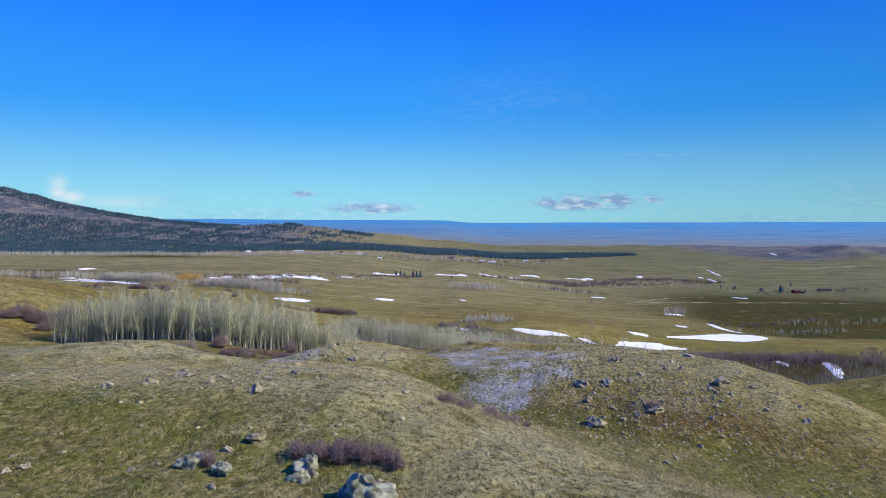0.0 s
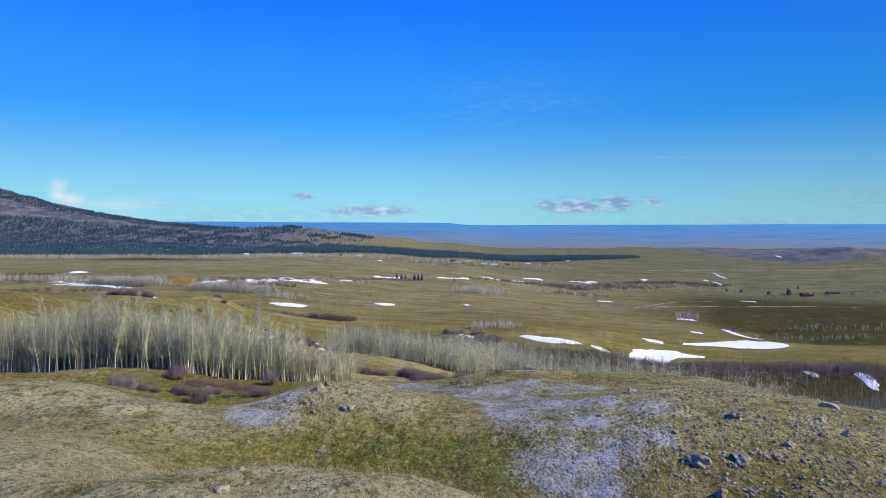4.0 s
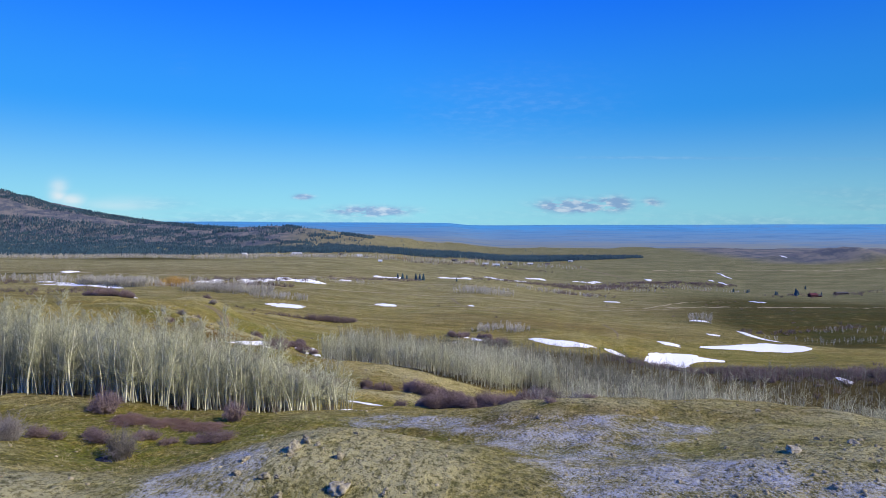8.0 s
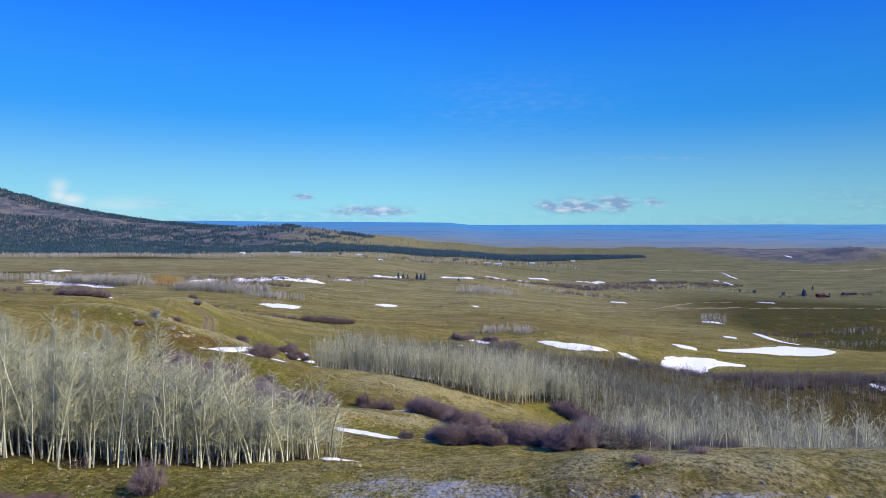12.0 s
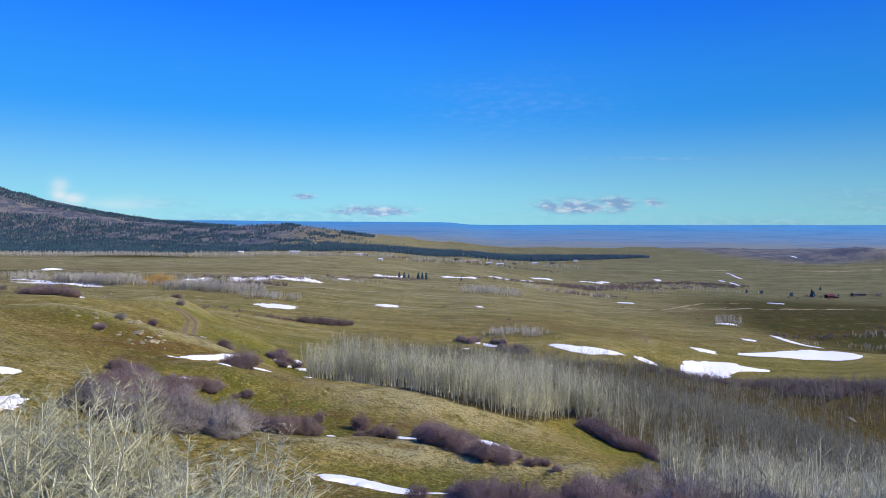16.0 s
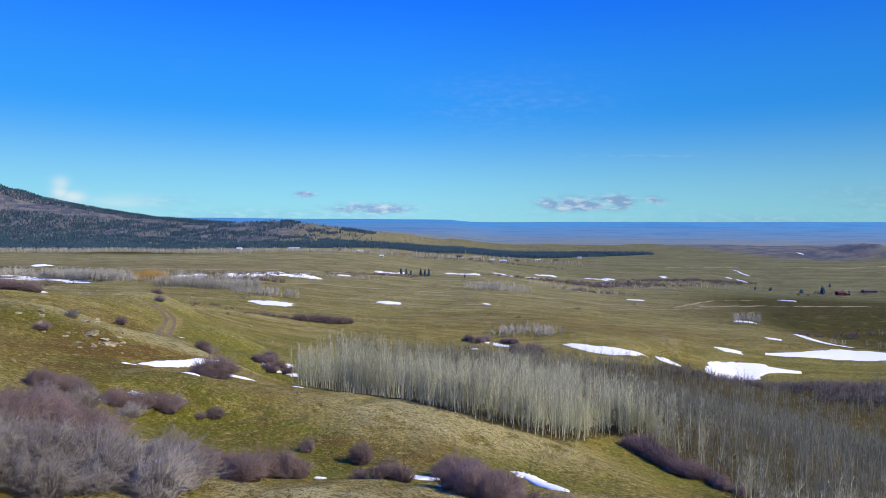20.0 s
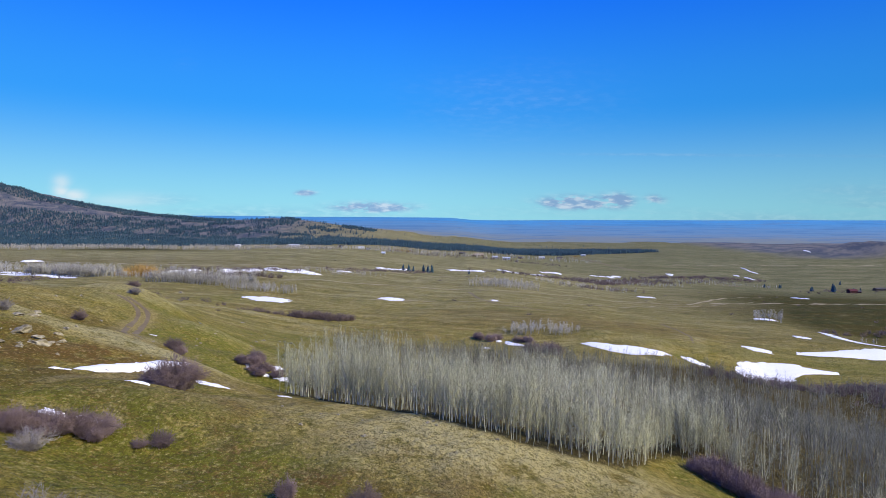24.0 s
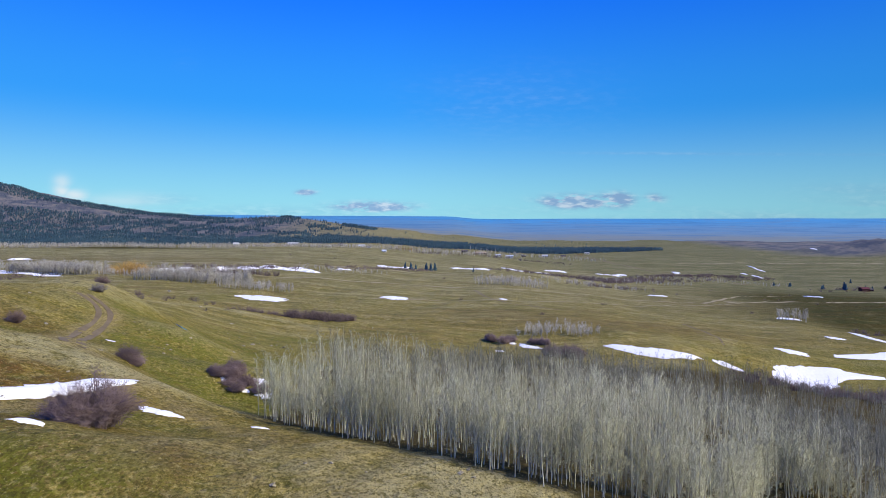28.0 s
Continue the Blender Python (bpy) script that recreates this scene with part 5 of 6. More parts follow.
snow_patch(FIELD, 0.5, (193.5, 311, 3, 13, -12))
snow_patch(FIELD, 0.5, (-110.9, 467, 13, 9, -8))
snow_patch(BANK, 1.5, (-214, 589, 4.5, 6.1, 0), jag=0.28)
snow_patch(BANK, 1.5, (-202, 587, 5.2, 4.7, 0), jag=0.28)
snow_patch(BANK, 1.5, (-184, 612, 2.8, 9.0, 0), jag=0.28)
snow_patch(BANK, 1.5, (-178, 613, 2.4, 12.8, 0), jag=0.28)
snow_patch(BANK, 1.5, (-176, 641, 3.8, 8.2, 0), jag=0.28)
snow_patch(BANK, 1.5, (-168, 630, 3.9, 13.0, 0), jag=0.28)
snow_patch(BANK, 1.5, (-161, 643, 7.4, 9.7, 0), jag=0.28)
snow_patch(BANK, 1.5, (-146, 645, 6.0, 9.4, 0), jag=0.28)
snow_patch(BANK, 1.5, (-131, 649, 6.1, 9.7, 0), jag=0.28)
snow_patch(BANK, 1.5, (-134, 640, 4.8, 4.3, 0), jag=0.28)
snow_patch(BANK, 1.5, (-122, 635, 5.6, 3.9, 0), jag=0.28)
snow_patch(BANK, 1.1, (-108, 693, 2.5, 7.7, 0), jag=0.24)
snow_patch(BANK, 1.1, (-102, 692, 2.2, 7.3, 0), jag=0.24)
snow_patch(BANK, 1.1, (-72, 813, 6.1, 8.1, 0), jag=0.24)
snow_patch(BANK, 1.1, (-61, 836, 4.3, 12.6, 0), jag=0.24)
snow_patch(BANK, 1.1, (-84, 810, 5, 14, 0))
snow_patch(BANK, 1.1, (-2, 899, 7.5, 8.5, 0), jag=0.24)
snow_patch(BANK, 1.1, (13, 896, 6.9, 5.8, 0), jag=0.24)
snow_patch(BANK, 1.1, (27, 902, 6.9, 12.2, 0), jag=0.24)
snow_patch(BANK, 1.1, (61, 982, 4.1, 14.0, 0), jag=0.24)
snow_patch(BANK, 1.1, (70, 974, 4.2, 16.5, 0), jag=0.24)
snow_patch(BANK, 1.1, (80, 973, 5.3, 11.1, 0), jag=0.24)
snow_patch(BANK, 1.1, (89, 977, 4.9, 11.4, 0), jag=0.24)
snow_patch(BANK, 1.1, (110, 1002, 5.1, 7.7, 0), jag=0.24)
snow_patch(BANK, 1.1, (120, 1009, 5.1, 9.0, 0), jag=0.24)
snow_patch(BANK, 1.1, (149, 1169, 6.0, 10.2, 0), jag=0.24)
snow_patch(BANK, 1.1, (161, 1187, 4.8, 12.9, 0), jag=0.24)
snow_patch(BANK, 1.1, (173, 1187, 6.4, 18.1, 0), jag=0.24)
snow_patch(BANK, 1.1, (242, 1208, 6.8, 7.3, 0), jag=0.24)
snow_patch(BANK, 1.1, (255, 1207, 4.9, 7.2, 0), jag=0.24)
snow_patch(BANK, 1.1, (269, 1205, 5.7, 9.3, 0), jag=0.24)
snow_patch(BANK, 1.1, (282, 1222, 7.9, 9.7, 0), jag=0.24)
snow_patch(BANK, 0.8, (-342, 579, 10, 2.6, -12), jag=0.2)
snow_patch(BANK, 0.8, (-322, 571, 10, 2.6, -12), jag=0.2)
snow_patch(BANK, 0.8, (-298, 554, 10, 2.6, -12), jag=0.2)
snow_patch(BANK, 0.8, (-279, 542, 10, 2.6, -12), jag=0.2)
snow_patch(BANK, 0.8, (-264, 534, 10, 2.6, -12), jag=0.2)
snow_patch(BANK, 0.4, (-310, 553, 5.1, 5.7, 0), jag=0.24)
snow_patch(BANK, 0.4, (-297, 546, 6.1, 5.8, 0), jag=0.24)
snow_patch(BANK, 0.4, (-283, 553, 6.4, 3.2, 0), jag=0.24)
snow_patch(BANK, 0.4, (-270, 550, 6.6, 5.1, 0), jag=0.24)
snow_patch(BANK, 0.4, (-329, 559, 5.7, 3.1, 0), jag=0.24)
snow_patch(BANK, 0.4, (-316, 560, 5.5, 4.5, 0), jag=0.24)
snow_patch(BANK, 0.4, (-303, 559, 5.6, 2.7, 0), jag=0.24)
snow_patch(BANK, 1.1, (-410, 723, 3.5, 11.1, 0), jag=0.24)
snow_patch(BANK, 1.1, (-402, 717, 3.9, 10.9, 0), jag=0.24)
snow_patch(BANK, 1.1, (412, 1324, 3.4, 16.3, 0), jag=0.24)
snow_patch(BANK, 1.1, (418, 1333, 3.1, 11.5, 0), jag=0.24)
snow_patch(BANK, 1.1, (558, 1367, 3.5, 11.7, 0), jag=0.24)
snow_patch(BANK, 1.1, (566, 1333, 3.2, 22.3, 0), jag=0.24)
snow_patch(BANK, 1.1, (180, 747, 3.8, 6.4, 0), jag=0.24)
snow_patch(BANK, 1.1, (188, 748, 4.6, 3.2, 0), jag=0.24)
snow_patch(BANK, 1.1, (434, 929, 3.5, 11.9, 0), jag=0.24)
snow_patch(BANK, 1.1, (443, 927, 3.5, 8.4, 0), jag=0.24)
snow_patch(BANK, 0.4, (203, 551, 8, 6, 0))
snow_patch(BANK, 0.4, (-46.9, 511.6, 8, 6, 0))
snow_patch(BANK, 0.4, (17.2, 526.8, 2.4, 4, 0))
snow_patch(BANK, 0.4, (172.6, 453.5, 4, 5, 0))
snow_patch(BANK, 0.4, (-215, 575, 6, 6, 0))
snow_patch(BANK, 1.1, (618, 1423, 2.6, 25.7, 0), jag=0.24)
snow_patch(BANK, 1.1, (622, 1461, 1.8, 22.2, 0), jag=0.24)
snow_patch(BANK, 0.8, (929, 1776, 5, 12, 0), jag=0.24)
snow_patch(BANK, 0.4, (-214, 570, 2.5, 5.6, 0), jag=0.24)
snow_patch(BANK, 0.4, (-207, 584, 3.4, 5.6, 0), jag=0.24)
snow_patch(BANK, 1.5, (-209, 610, 4.1, 7.9, 0), jag=0.28)
snow_patch(BANK, 1.5, (-176, 604, 2.5, 7.9, 0), jag=0.28)
snow_patch(BANK, 1.5, (-188, 625, 4.2, 7.9, 0), jag=0.28)
snow_patch(BANK, 1.5, (-174, 650, 3.8, 7.9, 0), jag=0.28)
snow_patch(BANK, 1.5, (-163, 669, 5.6, 7.9, 0), jag=0.28)
snow_patch(BANK, 1.5, (-138, 659, 6.1, 6.3, 0), jag=0.28)

# ---- meltwater ----


def pool(x, y, wide, deep, label, drape=False):
    turns = np.linspace(0, 2 * math.pi, 28, endpoint=False)
    r = 1 + 0.18 * np.sin(3 * turns + x) + 0.12 * np.sin(7 * turns + y)
    px, py = x + wide * r * np.cos(turns), y + deep * r * np.sin(turns)
    level = land(px, py) + 0.06 if drape else np.full(28, float(np.min(land(px, py))) + 0.16)
    verts = [(a, b, c) for a, b, c in zip(px.tolist(), py.tolist(), level.tolist())] + [(a, b, c - 0.5) for a, b, c in zip(px.tolist(), py.tolist(), level.tolist())]
    faces = [tuple(range(28))] + [(k, k + 28, (k + 1) % 28 + 28, (k + 1) % 28) for k in range(28)]
    return tagged(link("meltwater_pool", verts, faces, WATER, smooth=False), label, "pool", kind="structure")


pool(-28.2, 81.6, 1.8, 1.0, "small meltwater pool beside a willow")
pool(-81.5, 297.1, 1.3, 1.5, "small stock pond in green grass", True)

# ---- stones ----


def stone_mesh(seed, detail, rough):
    """A weathered boulder of about one metre: a ball cut by flat breaks and roughened."""
    bm = bmesh.new()
    bmesh.ops.create_icosphere(bm, subdivisions=detail, radius=0.5)
    rng = random.Random(seed)
    cuts = [(Vector((rng.gauss(0, 1), rng.gauss(0, 1), rng.gauss(0.3, 0.8))).normalized(), rng.uniform(0.25, 0.42)) for _ in range(10)]
    off = Vector((seed * 3.1, seed * 1.7, seed * 0.9))
    for v in bm.verts:
        p = v.co.copy()
        for n, d in cuts:
            over = p.dot(n) - d
            if over > 0:
                p -= n * over * 0.92
        p += v.co.normalized() * rough * (noise.noise(v.co * 3 + off) * 0.8 + noise.noise(v.co * 7 + off) * 0.4 + noise.noise(v.co * 15 + off) * 0.16)
        v.co = p
    mesh = bpy.data.meshes.new("boulder")
    bm.to_mesh(mesh)
    bm.free()
    mesh.polygons.foreach_set("use_smooth", np.full(len(mesh.polygons), True))
    return mesh


STONES, MOSSY = [], []
for k in range(7):
    mesh = stone_mesh(k, 4, 0.22)
    mesh.materials.append(STONE)
    STONES.append(mesh)
for k in range(3):
    mesh = stone_mesh(30 + k, 4, 0.24)
    mesh.materials.append(GREEN_STONE)
    MOSSY.append(mesh)


def boulder(x, y, wide, tall, mossy=False):
    ob = new("boulder", rng.choice(MOSSY if mossy else STONES))
    deep = wide * rng.uniform(0.7, 1.0)
    high = min(max(tall, 0.35 * wide), 0.95 * wide) * 1.25
    ob.matrix_basis = Matrix.LocRotScale((x, y, float(land(x, y)) + high * 0.10), Euler((rng.uniform(-0.2, 0.2), rng.uniform(-0.2, 0.2), rng.uniform(0, 6.28))), (wide * 1.12, deep * 1.12, high))
    big = "large green-lichened boulder beside a shrub" if mossy else "pale lichened boulder set in the grass" if wide > 0.8 else "small pale stone lying in the grass"
    return tagged(ob, big, "boulder" if wide > 0.8 else "stone", "field stones")


boulder(-9.5, 32.1, 0.884, 0.544)
boulder(-14.6, 35, 0.8075, 0.272)
boulder(-15.2, 32.7, 0.6545, 0.3995)
boulder(-17.1, 32, 0.6885, 0.2975)
boulder(-20.6, 35, 0.374, 0.2125)
boulder(-12.4, 33.6, 0.4675, 0.357)
boulder(-7.7, 26.1, 0.9265, 0.3655)
boulder(-15.5, 23.1, 0.5015, 0.2465)
boulder(-15.8, 22.5, 0.4165, 0.2465)
boulder(-9.6, 24.0, 1.09, 0.76, True)
boulder(-8.3, 23.3, 0.93, 0.74, True)
boulder(-5.0, 23.5, 1.41, 1.06, True)
boulder(-2.6, 20.7, 1.89, 1.41, True)
boulder(-8.1, 22, 0.374, 0.272)
boulder(-8.7, 25.3, 0.391, 0.272)
boulder(-11.9, 23.9, 0.3655, 0.221)
boulder(-5.3, 22.7, 1.03, 0.52, True)
boulder(-2.1, 34.5, 0.476, 0.238)
boulder(-8.5, 36.4, 0.7225, 0.2805)
boulder(-2.2, 24.7, 0.34, 0.2295)
boulder(-9.1, 33.4, 0.255, 0.153)
boulder(-10.6, 34.3, 0.3655, 0.2125)
boulder(-7, 35, 0.272, 0.1615)
boulder(-1.1, 32.1, 0.2975, 0.221)
boulder(-4.6, 27.7, 0.2975, 0.255)
boulder(12.3, 49.8, 1.6065, 0.9945)
boulder(15.3, 57.9, 1.156, 0.6205)
boulder(13, 58.2, 1.428, 0.714)
boulder(17.5, 51, 1.3345, 0.629)
boulder(12.8, 54.7, 0.7565, 0.5015)
boulder(25.3, 56.2, 1.9, 0.75)
boulder(17.6, 63.5, 1.071, 0.4845)
boulder(158.8, 313.3, 2.69, 0.86)
boulder(18.7, 45, 0.4165, 0.3485)
boulder(28.6, 48.9, 0.68, 0.527)
boulder(21.4, 49.6, 0.459, 0.306)
boulder(15.8, 50.3, 0.4675, 0.3825)
boulder(27.5, 55.6, 0.51, 0.425)
boulder(23, 62.7, 0.6715, 0.476)
boulder(26.7, 67.8, 1.275, 0.476)
boulder(-14.1, 35, 0.918, 0.238)
boulder(-9.7, 34.8, 0.4675, 0.1785)
boulder(18.7, 58.8, 0.663, 0.3995)
boulder(23.6, 54.9, 0.544, 0.2975)
boulder(22.8, 59.9, 0.544, 0.408)
boulder(1.1, 63.5, 0.2975, 0.221)
boulder(-12.6, 73, 0.7395, 0.6375)
boulder(-12.2, 74, 0.6035, 0.5015)
boulder(-10.2, 72.4, 0.4845, 0.4845)
boulder(-9.7, 69.7, 1.105, 0.578)
boulder(-15, 72.6, 0.4845, 0.1955)
boulder(-15, 71.2, 0.561, 0.2805)
boulder(-13.4, 70.4, 0.5865, 0.357)
boulder(-11.5, 73.5, 0.2975, 0.3485)
boulder(-9.9, 76.2, 0.374, 0.2125)
boulder(-12.4, 69.1, 0.4335, 0.306)
boulder(13.7, 74.4, 0.918, 0.2295)
boulder(11.9, 67.9, 0.4505, 0.289)
boulder(18.2, 79.9, 0.357, 0.238)
boulder(18.7, 77.1, 0.7225, 0.221)
boulder(20.2, 91.1, 0.612, 0.2295)
boulder(135.7, 301.8, 2.52, 1.20)
boulder(11.8, 90.5, 0.5355, 0.2295)
boulder(2.6, 90.6, 0.5355, 0.3825)
boulder(-72.5, 208.7, 1.60, 0.48)
boulder(-66.2, 207.1, 1.11, 0.47)
boulder(-66.2, 202.9, 1.32, 0.30)
boulder(-65.4, 194.6, 0.63, 0.27)
boulder(-64.9, 231.5, 0.59, 0.31)
boulder(-23.1, 187.7, 0.51, 0.24)
boulder(-68.5, 215.2, 0.61, 0.31)
boulder(-71.6, 320.6, 1.29, 0.55)
boulder(-22.9, 187.9, 0.64, 0.27)
boulder(-28.6, 193.7, 0.31, 0.18)
boulder(-26.8, 194.6, 0.37, 0.18)
boulder(-57.2, 211.2, 0.35, 0.21)
boulder(-71.8, 313.4, 1.26, 0.46)
boulder(-92.9, 366.7, 1.42, 0.61)
boulder(-115.1, 395.8, 1.34, 0.57)
boulder(-159.4, 468.8, 2.42, 0.89)
boulder(-222.3, 484.1, 3.25, 1.09)
boulder(-215, 462.6, 1.69, 0.87)
boulder(-72.6, 211.8, 1.76, 0.46)
boulder(-77.5, 204.8, 0.89, 0.44)
boulder(-67.6, 211.2, 0.94, 0.46)
for x, y, wide in ((-68.5, 203.4, 2.7), (-64.7, 200.8, 2.1), (-64.0, 204.2, 1.3), (-67.1, 197.3, 1.05), (-65.1, 197.6, 0.95), (-64.4, 202.6, 0.9), (-78.6, 206.7, 1.0), (-75.7, 201.4, 1.2), (-80.2, 203.2, 0.9), (-74.0, 214.9, 1.0), (-70.1, 198.9, 0.95), (-70.8, 200.8, 0.85), (-66.2, 203.6, 0.7)):
    boulder(x, y, wide, wide * 0.42)
boulder(-63.4, 190, 0.67, 0.29)
# pale stones on the near dome
for x, y, wide in ((-15.7, 38.2, 1.05), (-10.6, 36.5, 0.51), (-10.1, 37.2, 0.40), (-9.4, 40.4, 0.69), (-8.9, 41.2, 0.33), (-9.5, 38.7, 0.34), (-8.0, 38.4, 0.30), (-12.4, 35.5, 0.44), (-12.9, 35.0, 0.36), (-6.8, 39.4, 0.35), (-7.4, 41.4, 0.29), (-10.9, 64.4, 0.64), (-6.8, 35.5, 0.33), (-3.7, 36.2, 0.38), (-6.6, 37.7, 0.21), (-11.9, 37.2, 0.24), (-11.7, 35.5, 0.22), (-8.3, 36.2, 0.23), (-4.9, 35.7, 0.34), (-3.0, 36.2, 0.34), (-11.1, 39.2, 0.22), (-12.4, 37.9, 0.21), (-6.8, 36.9, 0.20), (-4.8, 40.7, 0.23), (-5.7, 36.9, 0.24), (-16.9, 38.4, 0.30), (-14.4, 34.5, 0.28)):
    boulder(x, y, wide, wide * 0.5)
# loose stones strewn over the rocky hillsides
for cx, cy, wide, deep, number, size in ((19, 54, 9, 8, 92, 0.32), (24, 63, 10, 8, 34, 0.30), (-8, 34, 12, 5, 20, 0.2), (-11, 71, 5, 4, 16, 0.28), (8, 76, 8, 6, 14, 0.30), (-66, 200, 12, 6, 9, 0.4), (-70, 262, 24, 14, 20, 0.45), (-62, 330, 30, 12, 20, 0.6), (-20, 196, 18, 5, 8, 0.35)):
    for _ in range(number):
        w = size * rng.uniform(0.5, 1.6)
        boulder(round(cx + rng.gauss(0, wide * 0.6), 2), round(cy + rng.gauss(0, deep * 0.6), 2), w, w * 0.55)

gravel, SMALL = Mass(), []
for k in range(5):
    mesh = stone_mesh(50 + k, 1, 0.10)
    SMALL.append((np.array([v.co for v in mesh.vertices]), np.array([p.vertices for p in mesh.polygons])))
pick = dice.random(6500)
gx_, gy_ = np.where(pick < 0.72, dice.normal(19, 8, 6500), np.where(pick < 0.75, dice.normal(-6, 13, 6500), dice.uniform(-40, 45, 6500))), np.where(pick < 0.72, dice.normal(57, 9, 6500), np.where(pick < 0.75, dice.normal(33, 7, 6500), dice.uniform(14, 110, 6500)))
for x, y, z in zip(gx_.tolist(), gy_.tolist(), land(gx_, gy_).tolist()):
    s = 0.05 + 0.24 * rng.random() ** 2.6
    gravel.add(rng.choice(SMALL), x, y, z + s * 0.02, rng.uniform(0, 6.28), s * rng.uniform(1.0, 1.7), s * rng.uniform(0.7, 1.2))
tagged(gravel.finish("field_gravel", [PEBBLE]), "small pale stones strewn through the dry grass", "stones", kind="stuff")

# ---- dry grass ----


def tuft_shape(seed, blades):
    rng, w, tris = random.Random(seed), [], []
    for _ in range(blades):
        a, lean = rng.uniform(0, 6.28), rng.uniform(0.15, 0.9)
        fx, fy = rng.uniform(-0.45, 0.45), rng.uniform(-0.45, 0.45)
        tip = (fx + math.cos(a) * lean * 0.15, fy + math.sin(a) * lean * 0.15, rng.uniform(0.03, 0.085))
        sx, sy = -math.sin(a) * 0.011, math.cos(a) * 0.011
        base = len(w)
        w += [(fx + sx, fy + sy, -0.03), (fx - sx, fy - sy, -0.03), tip]
        tris.append((base, base + 1, base + 2))
    return np.array(w), np.array(tris)


TUFTS = [tuft_shape(k, 24) for k in range(8)]
straw = Mass()
spots = np.random.default_rng(3)
xy = np.concatenate([np.stack([spots.uniform(-28, 32, 14000), spots.uniform(14, 60, 14000)], 1), np.stack([spots.uniform(-42, 42, 6000), spots.uniform(58, 112, 6000)], 1)])
keep = (swell(xy[:, 0], xy[:, 1], 6.0, 8) + 0.6 * swell(xy[:, 0], xy[:, 1], 1.9, 5)) > -0.35
xy = xy[keep & (in_grove(xy[:, 0], xy[:, 1]) < 0.3)]
for (x, y), z in zip(xy.tolist(), land(xy[:, 0], xy[:, 1]).tolist()):
    s = rng.uniform(0.7, 1.5)
    straw.add(rng.choice(TUFTS), x, y, z, rng.uniform(0, 6.28), s, s)
tagged(straw.finish("grass_tufts", [STRAW]), "short dry straw-coloured grass tufts", "grass", kind="stuff")
# ---- worn ways across the plain ----


def ribbon(points, half, mat, label):
    """A worn way draped on the ground along the points."""
    xs, ys = [], []
    for (ax, ay), (bx, by) in zip(points, points[1:]):
        n = max(2, int(math.hypot(bx - ax, by - ay) / 6))
        xs += [ax + (bx - ax) * k / n for k in range(n)]
        ys += [ay + (by - ay) * k / n for k in range(n)]
    x, y = np.array(xs), np.array(ys)
    for _ in range(14):
        x[1:-1], y[1:-1] = (x[:-2] + 2 * x[1:-1] + x[2:]) / 4, (y[:-2] + 2 * y[1:-1] + y[2:]) / 4
    dx, dy = np.gradient(x), np.gradient(y)
    d = np.hypot(dx, dy)
    wide = half * (1 + 0.3 * np.sin(np.arange(len(x)) * 0.9) * np.cos(np.arange(len(x)) * 0.37))
    rows = []
    for side in (-1, 0, 1):
        px, py = x - side * wide * dy / d, y + side * wide * dx / d
        rows.append(np.stack([px, py, land(px, py) + 0.07], 1))
    verts, n = np.concatenate(rows), len(x)
    faces = [(r * n + k, r * n + k + 1, (r + 1) * n + k + 1, (r + 1) * n + k) for r in (0, 1) for k in range(n - 1)]
    return tagged(link("dirt_track", verts, faces, mat), label, "dirt track", kind="structure")


for side in (-1.0, 1.0):
    ribbon([(x + side * 0.9, y + side * 0.45) for x, y in TRAIL[6:]], 0.5, DARK_EARTH, "dark wheel rut of the hill track")
ribbon([(-250, 560), (-92, 585), (-30, 600), (28, 608), (71, 616), (118, 632), (164, 640), (190, 662), (214, 694), (255, 760), (292, 822), (381, 874)], 1.7, PALE_EARTH, "pale two-wheel track winding over the plain")
ribbon([(-60, 505), (20, 520), (100, 560), (190, 640), (300, 760)], 0.9, PALE_EARTH, "faint track over the grass")
ribbon([(104, 470), (106, 450), (104, 433), (98, 407), (92, 394)], 0.6, DARK_EARTH, "dark rut curving down to a snow drift")
ribbon([(2, 585), (5, 558), (12, 510), (32, 490), (50, 484)], 0.8, DARK_EARTH, "dark rut curving over the grass")
ribbon([(869, 1528), (1062, 1562), (1400, 1600)], 7, PALE_EARTH, "pale gravel road on the far slope")
ribbon([(480, 1500), (640, 1540), (869, 1528)], 4, PALE_EARTH, "pale gravel road on the far slope")
ribbon([(286, 1657), (330, 1500), (365, 1346), (420, 1240), (470, 1150)], 4, DARK_EARTH, "dark farm road running to the houses")
ribbon([(228, 697), (420, 800), (590, 886)], 4, PALE_EARTH, "pale track running to the farm")
ribbon([(-420, 700), (-250, 690), (-120, 720), (40, 760)], 3, PALE_EARTH, "faint track over the grass")

# ---- farms and houses on the plain ----


def box(name, x0, x1, y0, y1, z0, z1, mat, parent):
    v = [(x, y, z) for z in (z0, z1) for y in (y0, y1) for x in (x0, x1)]
    return link(name, v, [(0, 2, 3, 1), (4, 5, 7, 6), (0, 1, 5, 4), (2, 6, 7, 3), (0, 4, 6, 2), (1, 3, 7, 5)], mat, parent, False)


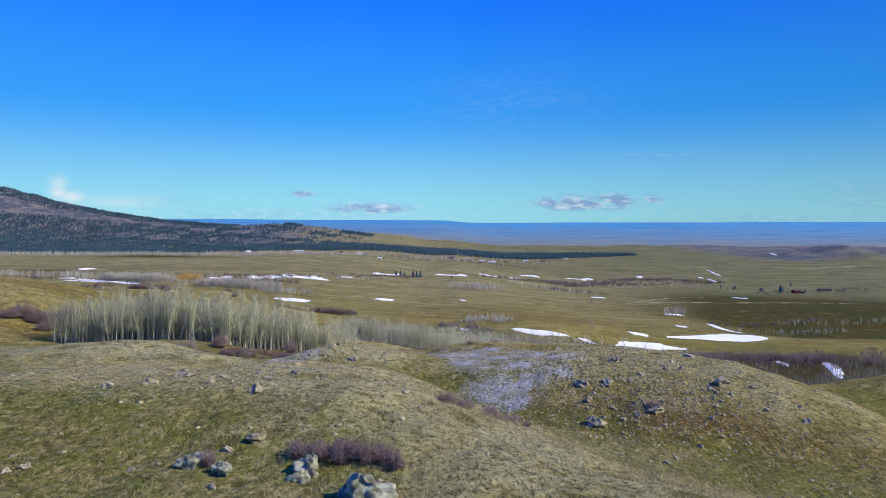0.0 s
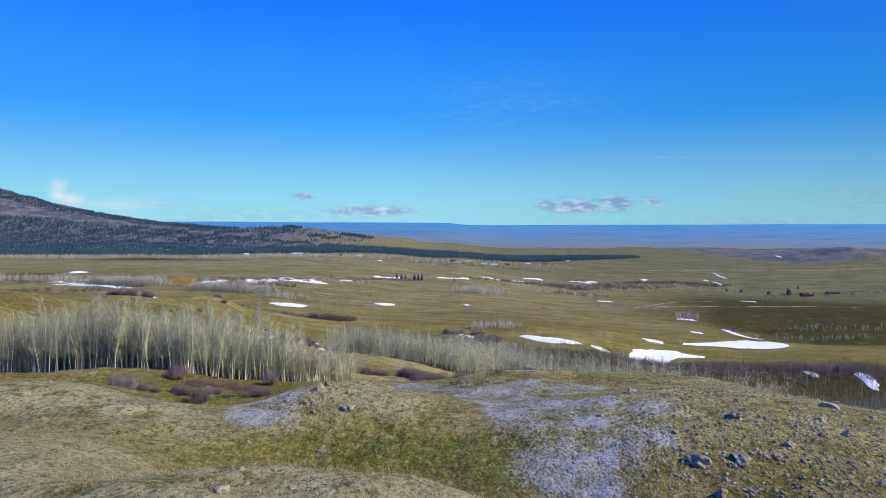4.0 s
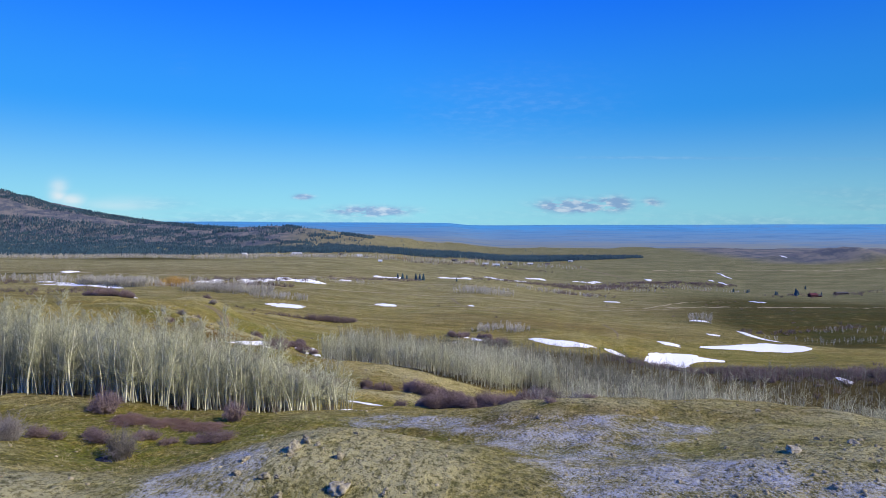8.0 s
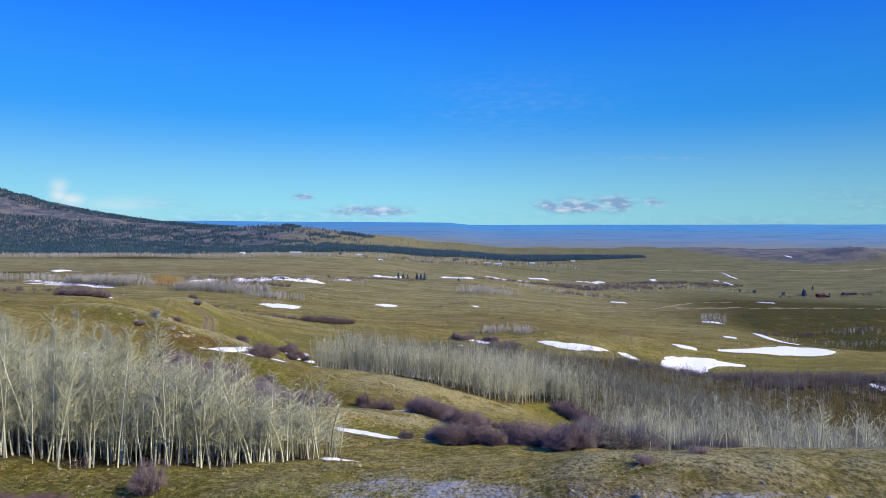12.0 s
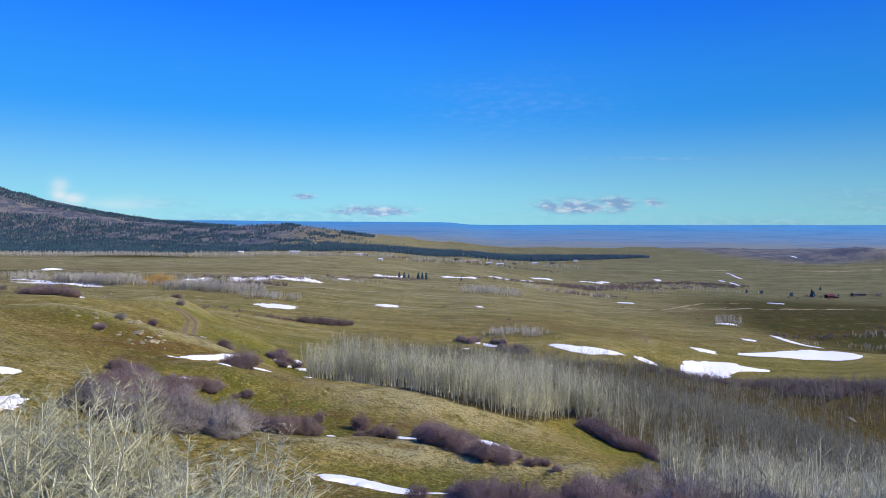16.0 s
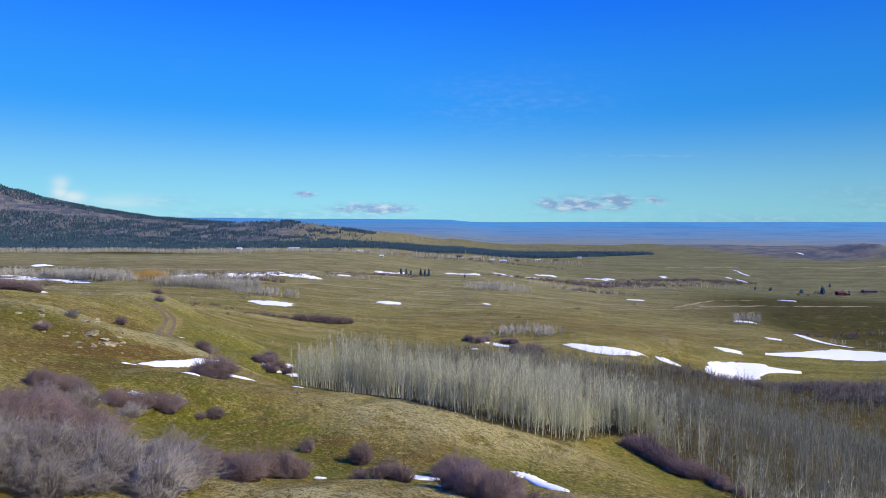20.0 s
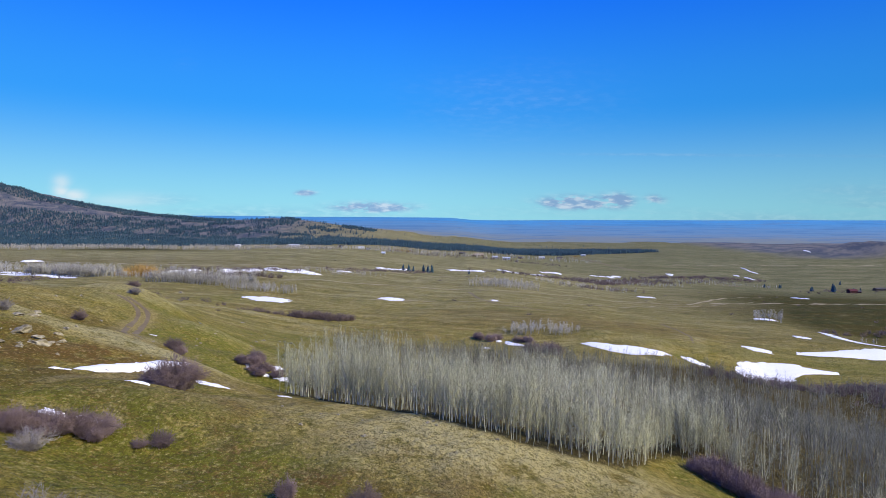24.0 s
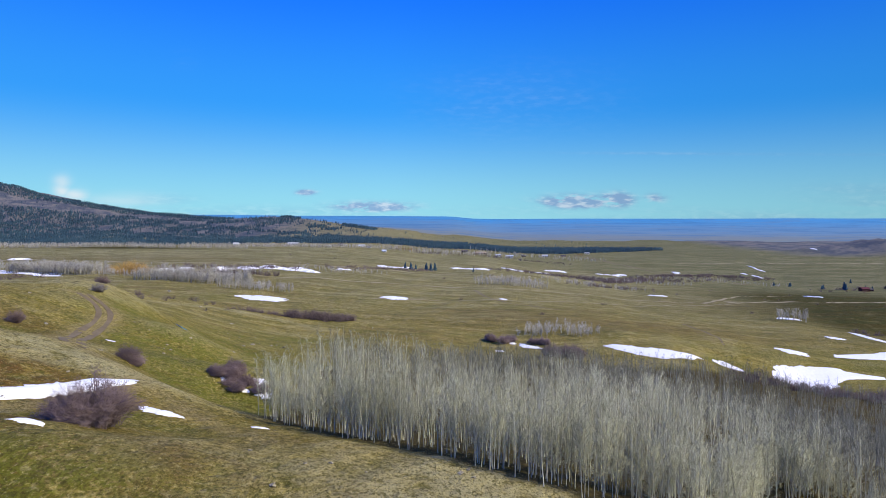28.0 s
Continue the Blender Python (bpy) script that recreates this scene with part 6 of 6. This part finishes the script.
def house(x, y, wide, deep, tall, wall, roof, label, kind_of="house", turn=0.0, pitch=0.5, windows=3):
    """A gabled building: walls, overhanging roof slabs, door and windows."""
    home = new(kind_of)
    home.matrix_basis = on_ground(x, y, radians(turn), 1.0, 0.4)
    w, d, top = wide / 2, deep / 2, tall + pitch * deep / 2
    v = [(-w, -d, 0), (w, -d, 0), (w, d, 0), (-w, d, 0), (-w, -d, tall), (w, -d, tall), (w, d, tall), (-w, d, tall), (-w, 0, top), (w, 0, top)]
    link("wall", v, [(0, 1, 5, 4), (2, 3, 7, 6), (1, 2, 6, 9, 5), (3, 0, 4, 8, 7), (4, 5, 9, 8), (6, 7, 8, 9), (0, 3, 2, 1)], wall, home, False)
    for side in (-1, 1):
        e, o = side * (d + 0.5), 0.6
        low, high = tall - pitch * 0.5 + 0.05, top + 0.05
        r = [(-w - o, e, low), (w + o, e, low), (w + o, 0, high), (-w - o, 0, high)]
        r += [(a, b, c + 0.25) for a, b, c in r]
        link("roof", r, [(0, 1, 2, 3), (4, 7, 6, 5), (0, 4, 5, 1), (1, 5, 6, 2), (2, 6, 7, 3), (3, 7, 4, 0)], roof, home, False)
    for k in range(windows):
        c = -w + wide * (k + 0.5) / windows
        if k == windows // 2:
            box("door", c - 0.6, c + 0.6, -d - 0.06, -d + 0.02, 0.4, 2.5, DARK_ROOF, home)
        else:
            box("window", c - 0.7, c + 0.7, -d - 0.05, -d + 0.02, 1.3, 2.6, PANE, home)
    return tagged(home, label, "barn" if kind_of == "barn" else "house", "farm buildings")


house(633, 1128, 13, 8, 4.5, RED_WALL, RED_WALL, "dark red gabled barn beside tall pines", "barn", 8)
house(647, 1135, 8, 6, 3.0, RED_WALL, DARK_ROOF, "low red shed beside the barn", "shed", -6)
house(715, 1180, 22, 8, 3.6, DARK_ROOF, DARK_ROOF, "long dark farm shed on the plain", "shed", 4, 0.3, 5)
house(52, 1385, 19.5, 8.8, 3.4, TAN_WALL, TAN_WALL, "long tan building at the edge of the pines", "house", 5)
house(88, 1420, 12, 7.2, 3.06, WHITE_WALL, PALE_ROOF, "white house with a pale roof by the pines")
house(112, 1425, 15, 7.2, 2.89, WHITE_WALL, PALE_ROOF, "white house with a pale roof by the pines", turn=-8)
house(-170, 1290, 10.5, 7.2, 3.06, WHITE_WALL, PALE_ROOF, "small white farmhouse near bare trees", turn=10)
house(-155, 1275, 7.5, 5.6, 2.55, WHITE_WALL, DARK_ROOF, "small white shed near bare trees", "shed")
house(-118, 1180, 6.75, 5.6, 2.55, WHITE_WALL, PALE_ROOF, "lone white cabin on the open field")
house(-305, 1340, 19.5, 8, 3.4, WHITE_WALL, PALE_ROOF, "long white building before the pines", turn=4)
house(-400, 1300, 9, 7.2, 3.06, WHITE_WALL, PALE_ROOF, "white house before the pines")
house(205, 1560, 12, 8, 3.4, WHITE_WALL, PALE_ROOF, "white house among bare trees by the pines")
house(250, 1580, 10.5, 7.2, 3.06, TAN_WALL, DARK_ROOF, "tan house among bare trees by the pines")
house(330, 1700, 10.5, 7.2, 3.06, WHITE_WALL, PALE_ROOF, "white house at the end of the pine belt")
house(150, 1500, 9, 6.4, 2.89, TAN_WALL, DARK_ROOF, "brown house among bare trees")
house(20, 1400, 12, 8, 3.4, DARK_ROOF, DARK_ROOF, "dark shed beside a long tan building", "shed")
house(-210, 1310, 9, 6.4, 2.89, TAN_WALL, DARK_ROOF, "tan house by amber willows")
belt_amber = Mass()
belt(belt_amber, -112, 1330, -84, 1330, 3, 16, 9)
belt(belt_amber, 296, 1640, 305, 1640, 2, 6, 9)
tagged(belt_amber.finish("amber_willows", [AMBER]), "far clump of amber willows by the houses", "willows", kind="stuff")
